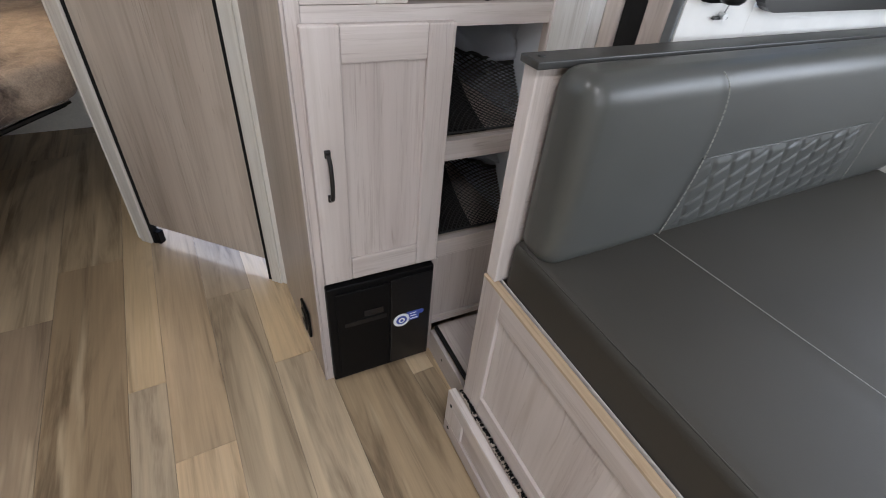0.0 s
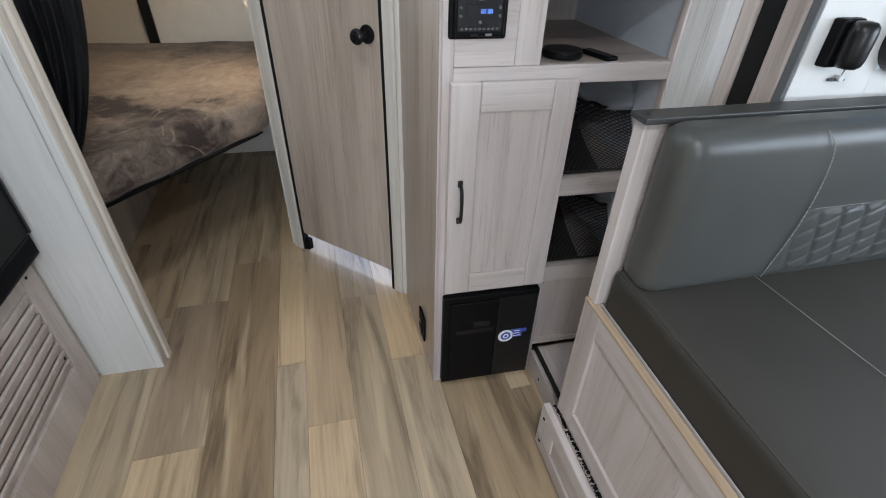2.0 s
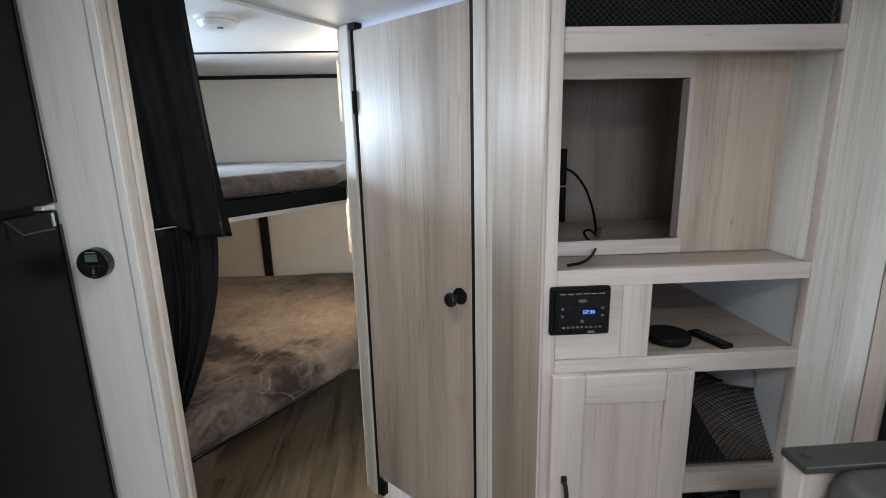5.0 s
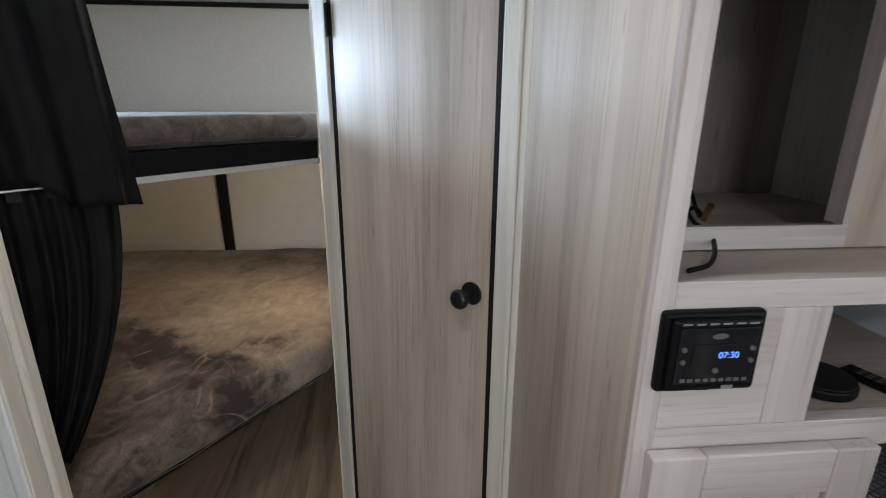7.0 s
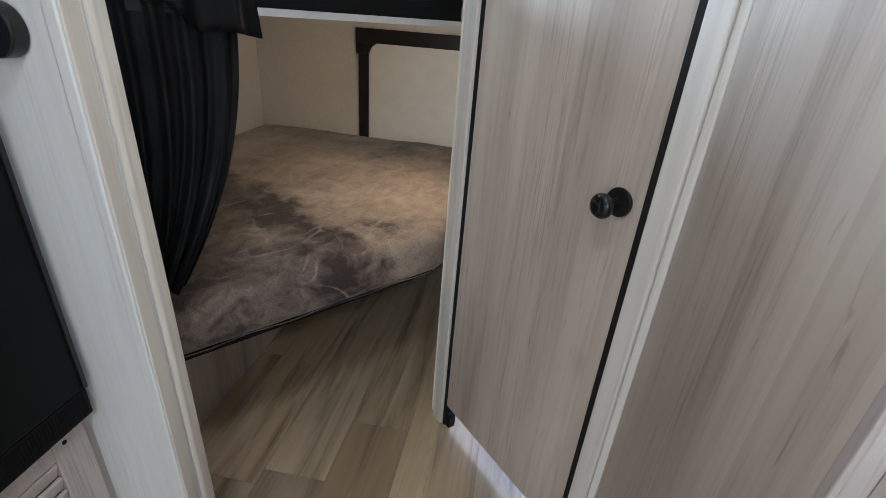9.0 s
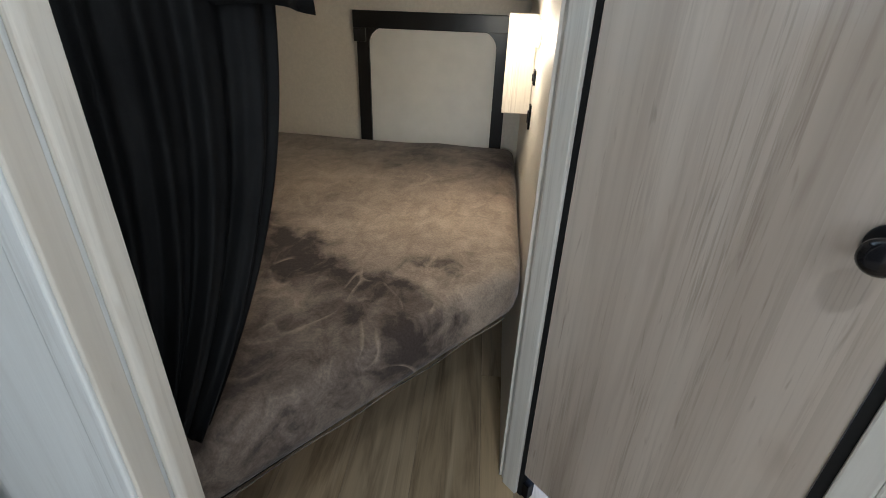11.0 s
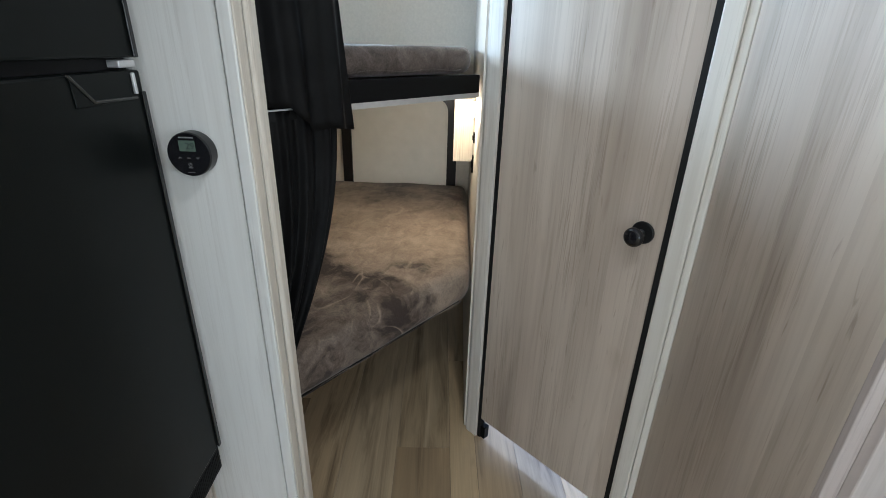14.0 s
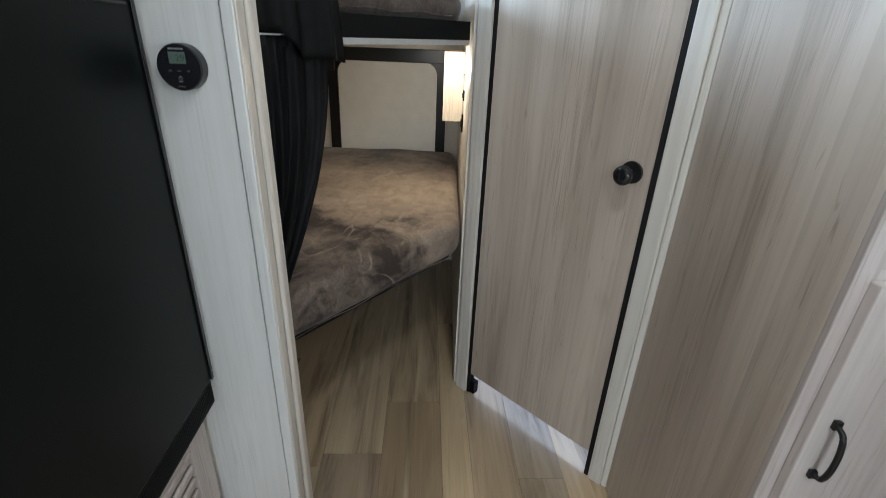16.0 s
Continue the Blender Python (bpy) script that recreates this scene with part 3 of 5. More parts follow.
# back of the television niche with a cut-out on its hinge side
NB = 1.157
part("niche_back", block(0.630, 0.873, NB, NB + 0.012, 1.263, 1.714), TAUPE, cab, "grey-brown niche back panel")
part("niche_back", block(0.285, 0.6295, NB, NB + 0.012, 1.654, 1.714), TAUPE_X, cab)
part("niche_back", block(0.285, 0.6295, NB, NB + 0.012, 1.263, 1.297), PALE_X, cab)
part("niche_edge", block(0.6175, 0.6295, NB - 0.001, NB + 0.030, 1.2975, 1.6535), PALE, cab)
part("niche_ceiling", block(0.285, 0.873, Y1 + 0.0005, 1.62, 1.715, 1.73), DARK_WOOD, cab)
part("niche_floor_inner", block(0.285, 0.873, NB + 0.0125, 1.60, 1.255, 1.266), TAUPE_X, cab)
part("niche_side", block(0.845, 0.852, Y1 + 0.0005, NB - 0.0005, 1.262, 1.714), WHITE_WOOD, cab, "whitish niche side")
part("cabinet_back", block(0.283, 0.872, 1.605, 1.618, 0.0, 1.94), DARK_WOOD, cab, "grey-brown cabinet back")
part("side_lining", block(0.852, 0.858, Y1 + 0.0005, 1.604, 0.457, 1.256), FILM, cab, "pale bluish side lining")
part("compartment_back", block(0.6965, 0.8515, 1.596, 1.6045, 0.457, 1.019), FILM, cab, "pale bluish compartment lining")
# black sheet added so the compartment's left rear stays dark
part("compartment_back", block(0.6125, 0.696, 1.596, 1.6045, 0.457, 1.019), CLOTH, cab, "black sheet added to darken the compartment back")
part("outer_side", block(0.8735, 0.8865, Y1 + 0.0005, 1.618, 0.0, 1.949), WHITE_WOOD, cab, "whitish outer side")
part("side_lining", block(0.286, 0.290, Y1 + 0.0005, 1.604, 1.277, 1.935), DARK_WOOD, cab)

# added black sheet stands in for the dark space behind the top net
part("net_backing", block(0.2985, 0.8445, 1.072, 1.078, 1.7315, 1.949), CLOTH, cab, "black sheet added to darken the space behind the net")

# cabinet door: four frame pieces round a recessed panel
cdoor = thing("cabinet_door", at(0.447, 1.02, 0.415), "pale whitewashed shaker cabinet door, closed", "door")
DX0, DX1, DZ0, DZ1 = 0.290, 0.602, 0.415, 1.035
part("stile", block(DX0, 0.362, 1.008, 1.0285, DZ0, DZ1, 0.003), PALE, cdoor)
part("stile", block(0.541, DX1, 1.008, 1.0285, DZ0, DZ1, 0.003), PALE, cdoor)
part("rail", block(0.3622, 0.5408, 1.0085, 1.0285, 0.966, DZ1, 0.003), PALE_X, cdoor)
part("rail", block(0.3622, 0.5408, 1.0085, 1.0285, DZ0, 0.482, 0.003), PALE_X, cdoor)
part("panel", block(0.3622, 0.5408, 1.017, 1.026, 0.4822, 0.9658), PALE, cdoor)
h = part("handle", tube(smooth_path([(0.321, 1.006, 0.6774), (0.321, 0.988, 0.683), (0.321, 0.981, 0.7035), (0.321, 0.979, 0.7295), (0.321, 0.981, 0.7565), (0.321, 0.988, 0.7788), (0.321, 1.006, 0.7847)], 5), 0.0048, 10), BLACK_SATIN, cdoor, "black curved pull handle", smooth=True)
part("handle_foot", block(0.3145, 0.3275, 1.0, 1.0085, 0.6681, 0.6849, 0.002), BLACK_SATIN, h)
part("handle_foot", block(0.3145, 0.3275, 1.0, 1.0085, 0.7768, 0.7945, 0.002), BLACK_SATIN, h)


def net(name, label, corner_a, corner_b, corner_c, corner_d, nu, nv, lined=0.0):
    """A sagging net of crossed cords stretched between four corners."""
    a, b, c, d = (Vector(p) for p in (corner_a, corner_b, corner_c, corner_d))
    bm = bmesh.new()

    def at_uv(u, v):
        return a.lerp(b, u).lerp(d.lerp(c, u), v) + Vector((0, 0, -0.018 * math.sin(math.pi * u) * math.sin(math.pi * v)))
    for k in range(-nv, nu + 1):
        for sgn in (1, -1):
            pts = []
            for q in range(nv + 1):
                u = (k + q) / nu if sgn > 0 else 1 - (k + q) / nu
                if -0.001 <= u <= 1.001:
                    pts.append(at_uv(u, q / nv))
            if len(pts) > 1:
                tube(pts, 0.0016, 4, bm)
    ob = thing(name, Matrix.Translation((a + b) / 2), label, "net")
    part("mesh", bm, NET, ob, "open black mesh")
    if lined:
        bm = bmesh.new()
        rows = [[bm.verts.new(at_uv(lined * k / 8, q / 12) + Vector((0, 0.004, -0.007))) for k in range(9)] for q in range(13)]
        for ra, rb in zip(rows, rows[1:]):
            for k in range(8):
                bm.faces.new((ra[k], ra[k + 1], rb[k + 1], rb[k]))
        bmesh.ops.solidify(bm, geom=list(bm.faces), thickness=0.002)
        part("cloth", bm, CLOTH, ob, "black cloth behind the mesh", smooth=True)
    part("front_cord", tube([a, b], 0.003, 6), NET, ob)
    part("top_cord", tube([at_uv(k / 24, 1) + Vector((0, 0, 0.004 * math.sin(k * 1.9))) for k in range(25)], 0.005, 6), NET, ob)
    return ob


net("storage_net", "black storage net in the upper open compartment", (0.614, 1.060, 0.768), (0.850, 1.060, 0.768), (0.850, 1.15, 0.895), (0.614, 1.50, 0.885), 17, 18, 0.55)
net("storage_net", "black storage net in the lower open compartment", (0.614, 1.060, 0.462), (0.850, 1.060, 0.462), (0.850, 1.15, 0.590), (0.614, 1.50, 0.575), 17, 18, 0.55)
net("storage_net", "black storage net in the top compartment", (0.30, 1.058, 1.735), (0.844, 1.058, 1.735), (0.844, 1.062, 1.94), (0.30, 1.062, 1.94), 44, 16)

def plastic_bag(label, x0, x1, y, z0, z1, seed):
    """A crumpled sheet of white plastic hanging from the compartment's top, wavy along its lower edge."""
    bm = bmesh.new()
    rows = []
    for q in range(15):
        v = q / 14
        row = []
        for k in range(25):
            u = k / 24
            low = z0 + 0.022 * math.sin(5.1 * u + seed) + 0.010 * math.sin(13 * u + 2 * seed) + 0.05 * (1 - u) ** 2
            n = noise.noise(Vector((u * 4 + seed, v * 3, seed))) * 0.030 + noise.noise(Vector((u * 9, v * 8, seed + 4))) * 0.012
            row.append(bm.verts.new((x0 + (x1 - x0) * u, y + 0.34 * (1 - u) - 0.03 * math.sin(math.pi * v * 0.8) + n, z1 + (low - z1) * v)))
        rows.append(row)
    for ra, rb in zip(rows, rows[1:]):
        for k in range(24):
            bm.faces.new((ra[k], rb[k], rb[k + 1], ra[k + 1]))
    bmesh.ops.solidify(bm, geom=list(bm.faces), thickness=0.002)
    ob = part("plastic_bag", bm, FILM, smooth=True)
    return tagged(ob, label, "plastic bag")


plastic_bag("crumpled pale bluish plastic bag in the upper open compartment", 0.660, 0.846, 1.17, 0.900, 1.018, 1.0)
plastic_bag("crumpled pale bluish plastic bag in the lower open compartment", 0.660, 0.846, 1.17, 0.605, 0.708, 2.3)

# ---------------------------------------------------------------- radio
radio = thing("radio", at(0.353, 1.03, 1.11), "black wall radio with a small display and blue clock digits", "radio")
RX, RZ = 0.283, 1.125
part("bezel", block(RX, RX + 0.128, 1.018, 1.0335, RZ, RZ + 0.106, 0.006, 3), BLACK, radio)
part("front", block(RX + 0.008, RX + 0.120, 1.010, 1.0178, RZ + 0.006, RZ + 0.100, 0.005, 3), BLACK, radio)
part("face", block(RX + 0.016, RX + 0.112, 1.0075, 1.0098, RZ + 0.017, RZ + 0.090, 0.001), BLACK_GLOSS, radio)
part("display", block(RX + 0.033, RX + 0.095, 1.0060, 1.0073, RZ + 0.045, RZ + 0.070, 0.0005), BLACK_GLOSS, radio)
letters("clock_digits", "07:30", 0.0115, upright(RX + 0.077, 1.0054, RZ + 0.056, 0, -1), BLUE_LED, radio)
for k in range(6):
    part("label_bar", block(RX + 0.018 + k * 0.0162, RX + 0.029 + k * 0.0162, 1.0090, 1.0098, RZ + 0.0935, RZ + 0.0955), PRINT, radio)
for k in range(9):
    part("button", block(RX + 0.022 + k * 0.0096, RX + 0.0285 + k * 0.0096, 1.0055, 1.0075, RZ + 0.021, RZ + 0.0255, 0.0008), PRINT_DIM, radio)
for k in range(2):
    for x in (RX + 0.022, RX + 0.106):
        part("button", cylinder(0.003, 0.003, upright(x, 1.0065, RZ + 0.048 + 0.016 * k, 0, -1), 16), PRINT_DIM, radio)
part("brand_oval", cylinder(0.006, 0.001, upright(RX + 0.064, 1.0072, RZ + 0.080, 0, -1) @ Matrix.Diagonal((1.6, 0.6, 1, 1)), 20), PRINT_DIM, radio)
part("power_button", cylinder(0.0035, 0.003, upright(RX + 0.064, 1.0065, RZ + 0.036, 0, -1), 20), PRINT_DIM, radio)
part("socket", block(RX + 0.078, RX + 0.092, 1.0088, 1.0098, RZ + 0.0085, RZ + 0.0135), PRINT, radio)
part("socket", block(RX + 0.045, RX + 0.061, 1.0088, 1.0098, RZ + 0.0085, RZ + 0.013), BLACK_GLOSS, radio)

# disc speaker and remote control in the cubby
disc = thing("disc_speaker", at(0.592, 1.112, 1.063), "flat round black speaker disc with a cord on the cubby shelf", "speaker")
part("body", cylinder(0.05, 0.016, at(0.592, 1.112, 1.072), 40, 0.004), BLACK, disc)
part("ring", cylinder(0.047, 0.002, at(0.592, 1.112, 1.081), 40), BLACK_SATIN, disc)
part("cord", tube(smooth_path([(0.56, 1.15, 1.068), (0.54, 1.19, 1.074), (0.545, 1.24, 1.066), (0.53, 1.33, 1.065), (0.52, 1.45, 1.065)]), 0.0022), BLACK, disc)
RM = at(0.684, 1.096, 1.063, 107)
remote = thing("remote_control", RM, "slim black remote control lying on the cubby shelf", "remote")
part("body", block(-0.050, 0.050, -0.016, 0.016, 0, 0.011, 0.004), BLACK, remote, world_space=False)
for k in range(6):
    for q in range(3):
        part("button", block(-0.042 + k * 0.013, -0.035 + k * 0.013, -0.011 + q * 0.0085, -0.006 + q * 0.0085, 0.0111, 0.0120, 0.0005), PRINT_DIM, remote, world_space=False)

# sockets and coaxial cable in the niche
for z, kind in ((1.443, "coax"), (1.322, "socket")):
    pl = thing("wall_socket", at(0.454, 1.60, z), "black socket plate inside the television niche", "socket")
    part("plate", block(0.418, 0.492, 1.597, 1.6045, z - 0.058, z + 0.058, 0.003), BLACK, pl)
    if kind == "socket":
        for dz in (-0.022, 0.022):
            part("insert", block(0.438, 0.472, 1.595, 1.5968, z + dz - 0.016, z + dz + 0.016, 0.002), BLACK_GLOSS, pl)
    else:
        part("connector", cylinder(0.006, 0.02, upright(0.455, 1.588, z, 0, -1), 12), BRASS, pl)
cable = thing("coaxial_cable", at(0.42, 1.2, 1.263), "black coaxial cable with a brass plug hanging from its socket", "cable")
part("cord", tube(smooth_path([(0.455, 1.585, 1.442), (0.475, 1.50, 1.436), (0.488, 1.42, 1.396), (0.486, 1.34, 1.337), (0.466, 1.262, 1.293), (0.452, 1.236, 1.3), (0.435, 1.228, 1.31),
                                     (0.418, 1.215, 1.306), (0.425, 1.2, 1.29), (0.44, 1.19, 1.283), (0.41, 1.13, 1.273), (0.37, 1.08, 1.268), (0.33, 1.06, 1.267)], 5), 0.0034, 8), BLACK, cable, smooth=True)
part("plug", cylinder(0.0055, 0.03, Matrix.Translation((0.463, 1.236, 1.301)) @ Matrix.Rotation(0.5, 4, "X"), 10), BRASS, cable, "brass screw plug")

# ---------------------------------------------------------------- power converter
conv = thing("power_converter", at(0.447, 1.02), "black power converter panel with a round blue sticker", "power panel")
part("body", block(0.288, 0.597, 1.006, 1.0295, 0.0148, 0.398, 0.004), BLACK, conv)
part("cover", block(0.309, 0.462, 0.999, 1.0055, 0.0299, 0.3762, 0.003), BLACK, conv)
part("grille_panel", block(0.466, 0.592, 1.001, 1.0055, 0.0257, 0.3811, 0.003), BLACK_SATIN, conv)
part("finger_slot", block(0.385, 0.442, 0.9965, 0.9988, 0.272, 0.2968, 0.002), BLACK_GLOSS, conv)
part("lip", block(0.33, 0.452, 0.9972, 0.9988, 0.2472, 0.263, 0.0005), BLACK_SATIN, conv)
stk = part("sticker", cylinder(0.026, 0.001, upright(0.500, 1.0, 0.2120, 0, -1), 40), STICKER_WHITE, conv, "round blue and white sticker")
part("sticker_ring", cylinder(0.017, 0.0008, upright(0.500, 0.9992, 0.2120, 0, -1), 32), STICKER_BLUE, stk)
part("sticker_middle", cylinder(0.010, 0.0008, upright(0.500, 0.9984, 0.2120, 0, -1), 24), STICKER_WHITE, stk)
part("sticker_dot", cylinder(0.005, 0.0008, upright(0.500, 0.9976, 0.2120, 0, -1), 16), STICKER_BLUE, stk)
for k, w in enumerate((0.03, 0.026, 0.0257)):
    part("sticker_bar", block(0.523, 0.523 + w, 0.9993, 1.0005, 0.2050 + k * 0.011, 0.2130 + k * 0.011), STICKER_BLUE, conv)
    part("sticker_text", block(0.526, 0.521 + w, 0.9985, 0.9992, 0.2075 + k * 0.011, 0.2105 + k * 0.011), STICKER_WHITE, conv)
part("sticker_field", block(0.516, 0.556, 1.0001, 1.0009, 0.2010, 0.2385, 0.0003), STICKER_BLUE, conv)
part("sticker_spot", cylinder(0.009, 0.001, upright(0.562, 1.0, 0.2300, 0, -1), 20), STICKER_BLUE, conv)

# outlet low on the cabinet's side
outlet = thing("wall_outlet", at(0.2545, 1.18, 0.08), "small black outlet low on the cabinet side panel", "outlet")
part("plate", block(-0.038, 0.038, -0.055, 0.055, 0, 0.008, 0.003, 2, None, upright(0.2545, 1.18, 0.137, -1, -0.06)), BLACK, outlet)
part("insert", block(-0.018, 0.018, -0.036, -0.006, 0.0085, 0.013, 0.002, 2, None, upright(0.2545, 1.18, 0.137, -1, -0.06)), BLACK_SATIN, outlet)
part("insert", block(-0.018, 0.018, 0.006, 0.036, 0.0085, 0.013, 0.002, 2, None, upright(0.2545, 1.18, 0.137, -1, -0.06)), BLACK_SATIN, outlet)

# ---------------------------------------------------------------- bathroom door
bdoor = thing("bathroom_door", BATH, "tall grey-brown wood-grain bathroom door, closed, with a gap below", "door")
part("leaf", block(0.0140, 0.5400, 0.008, 0.038, 0.095, 1.925, 0.002), TAUPE, bdoor, world_space=False)
part("gasket", block(0.0002, 0.0138, 0.0065, 0.03, 0.0, TOP - 0.001), RUBBER, bdoor, "black rubber gasket", world_space=False)
part("gasket", block(0.5402, 0.5558, 0.003, 0.03, 0.0, TOP - 0.001), RUBBER, bdoor, "black rubber gasket", world_space=False)
part("bracket", block(0.0015, 0.034, 0.010, 0.038, 0.0, 0.056, 0.003), BLACK, bdoor, "black door foot", world_space=False)
part("top_bracket", block(0.0015, 0.04, -0.004, 0.03, 1.927, 1.948, 0.002), BLACK, bdoor, "black top pivot", world_space=False)
part("hinge", cylinder(0.006, 0.08, at(0.008, -0.002, 1.68), 12), BLACK, bdoor, world_space=False)
KU, KZ = 0.489, 1.028
rose = part("rose", cylinder(0.029, 0.008, pose(KU, 0.004, KZ, 90), 36, 0.003), BLACK_SATIN, bdoor, "black round rose", world_space=False, smooth=False)
part("neck", cylinder(0.010, 0.03, pose(KU, -0.018, KZ, 90), 20), BLACK_SATIN, bdoor, world_space=False)
bm = bmesh.new()
prof = [(0.0, 0.058), (0.012, 0.0575), (0.02, 0.055), (0.024, 0.049), (0.0245, 0.043), (0.021, 0.037), (0.014, 0.032), (0.010, 0.027)]
rings = [[bm.verts.new((KU + r * math.cos(a), -d, KZ + r * math.sin(a))) for a in (2 * math.pi * k / 32 for k in range(32))] for r, d in prof[1:]]
for ra, rb in zip(rings, rings[1:]):
    for k in range(32):
        bm.faces.new((ra[k], ra[(k + 1) % 32], rb[(k + 1) % 32], rb[k]))
bm.faces.new(rings[0][::-1])
bmesh.ops.recalc_face_normals(bm, faces=bm.faces)
part("knob", bm, BLACK_GLOSS, bdoor, "glossy black round knob", world_space=False, smooth=True)

# ---------------------------------------------------------------- refrigerator
FR = at(-0.873, 1.262, 0, SKEW)
FRONT = at(-0.855, 1.263, 0, SKEW)
fridge = thing("refrigerator", FRONT, "black two-door refrigerator built into the kitchen wall", "refrigerator")
part("body", block(-0.56, -0.004, -0.66, -0.012, 0.545, 1.87), BLACK, fridge, world_space=False)
part("lower_door", block(-0.003, 0.026, -0.652, -0.014, 0.607, 1.394, 0.004), FRIDGE, fridge, world_space=False)
part("upper_door", block(-0.003, 0.026, -0.652, -0.014, 1.412, 1.86, 0.004), FRIDGE, fridge, world_space=False)
part("door_edge", block(0.0265, 0.030, -0.024, -0.014, 0.607, 1.362, 0.0015), BLACK_GLOSS, fridge, world_space=False)
part("door_edge", block(0.0265, 0.030, -0.024, -0.014, 1.412, 1.86, 0.0015), BLACK_GLOSS, fridge, world_space=False)
part("door_gap", block(-0.002, 0.008, -0.652, -0.018, 1.3945, 1.4115), BLACK, fridge, "dark gap between the doors", world_space=False)
part("hinge_cap", block(0.006, 0.027, -0.062, -0.022, 1.398, 1.409, 0.002), SILVER, fridge, world_space=False)
g = part("handle_recess", block(0.0262, 0.0285, -0.172, -0.05, 1.352, 1.3935, 0.001), FRIDGE, fridge, "dark recessed grip", world_space=False)
part("recess_edge", tube([(0.029, -0.176, 1.393), (0.029, -0.137, 1.357), (0.029, -0.04, 1.354)], 0.0024, 6), GREY, g, world_space=False)
part("recess_latch", block(0.0288, 0.0335, -0.046, -0.04, 1.36, 1.391, 0.001), SILVER, g, world_space=False)
gr = part("lower_grille", block(-0.003, 0.02, -0.652, -0.012, 0.536, 0.602, 0.003), BLACK, fridge, "black ventilation strip", world_space=False)
bm = bmesh.new()
for k in range(100):
    block(0.0203, 0.0212, -0.646 + k * 0.0063, -0.6435 + k * 0.0063, 0.546, 0.592, bm=bm)
part("grille_mesh", bm, BLACK, gr, world_space=False)

louver = thing("louver_panel", FR, "pale wood louvred vent panel below the refrigerator", "vent panel")
part("frame", block(-0.02, 0.0, -0.085, -0.012, 0.0, 0.534, 0.002), BROWN_TRIM, louver, world_space=False)
part("frame", block(-0.02, 0.0, -0.66, -0.60, 0.0, 0.534, 0.002), BROWN_TRIM, louver, world_space=False)
part("frame", block(-0.02, -0.0004, -0.5998, -0.0852, 0.46, 0.534, 0.002), BROWN_TRIM, louver, world_space=False)
part("frame", block(-0.02, -0.0004, -0.5998, -0.0852, 0.0, 0.145, 0.002), BROWN_TRIM, louver, world_space=False)
part("backing", block(-0.03, -0.022, -0.5998, -0.0852, 0.145, 0.46), BROWN_TRIM, louver, world_space=False)
for k in range(8):
    z = 0.166 + k * 0.0385
    part("slat", block(-0.005, 0.005, -0.5995, -0.0855, -0.0203, 0.0203, 0.004, 2, None, pose(-0.010, 0, z, 0, 17, 0)), BROWN_TRIM, louver, world_space=False)
for y, z in ((-0.06, 0.488), (-0.105, 0.205), (-0.50, 0.488)):
    part("screw", cylinder(0.005, 0.002, pose(0.0005, y, z, 0, 90, 0), 12), BLACK, louver, world_space=False)
structure("kitchen_cabinet_side", block(-0.06, -0.006, -0.72, -0.665, 0.0, TOP, 0.002, 2, None, FR), BROWN_TRIM, "brown wooden end panel beside the refrigerator", "trim")
structure("refrigerator_header", block(-0.06, -0.004, -0.664, -0.012, 1.875, TOP, 0.0, 2, None, FR), WHITE_WOOD, "white panel above the refrigerator", "wall")

# thermostat
TH = upright(-0.767, 1.2655, 1.263, 0.03, -1)
thermo = thing("thermostat", TH, "round black wall thermostat with a small lit display", "thermostat")
part("body", cylinder(0.037, 0.026, Matrix.Translation((0, 0, 0.013)), 48, 0.003), BLACK_SATIN, thermo, world_space=False)
part("face", cylinder(0.0352, 0.001, Matrix.Translation((0, 0, 0.0265)), 48), BLACK_GLOSS, thermo, world_space=False)
part("display", block(-0.0135, 0.0135, 0.006, 0.024, 0.0271, 0.0276), LCD, thermo, "greenish display", world_space=False)
letters("display_digits", "29", 0.0155, TH @ Matrix.Translation((0.005, 0.0145, 0.0280)), LCD_INK, thermo, 0.0002)
part("brand_bar", block(-0.012, 0.012, 0.0275, 0.0298, 0.0271, 0.0274), PRINT, thermo, world_space=False)
part("caption_bar", block(-0.006, 0.006, -0.0305, -0.0290, 0.0271, 0.0274), PRINT_DIM, thermo, world_space=False)
for x in (-0.015, 0.015):
    s = 1 if x > 0 else -1
    part("arrow", tube([(x - 0.0025, -0.005 + 0.0013 * s, 0.0274), (x, -0.005 - 0.0013 * s, 0.0274), (x + 0.0025, -0.005 + 0.0013 * s, 0.0274)], 0.0004, 5), PRINT, thermo, world_space=False)
part("mode_bar", block(-0.003, 0.003, -0.006, -0.0045, 0.0271, 0.0274), PRINT_DIM, thermo, world_space=False)
part("power_mark", tube([(0.0028 * math.cos(a), -0.0165 + 0.0028 * math.sin(a), 0.0274) for a in (math.pi * (0.7 + 1.6 * k / 14) for k in range(15))], 0.00045, 5), PRINT, thermo, world_space=False)
part("power_stem", block(-0.0004, 0.0004, -0.0160, -0.0125, 0.0271, 0.0276), PRINT, thermo, world_space=False)
part("power_bar", block(-0.0035, 0.0035, -0.0225, -0.0212, 0.0271, 0.0274), PRINT, thermo, world_space=False)

# ---------------------------------------------------------------- bunks
OUTLINE = [(-1.49, 1.36), (-0.80, 1.308), (-0.272, 2.02), (-0.296, 3.13), (-1.585, 3.13)]


def inset(d):
    c = Vector((-0.95, 2.15))
    return [tuple(Vector(p) + (c - Vector(p)).normalized() * d) for p in OUTLINE]


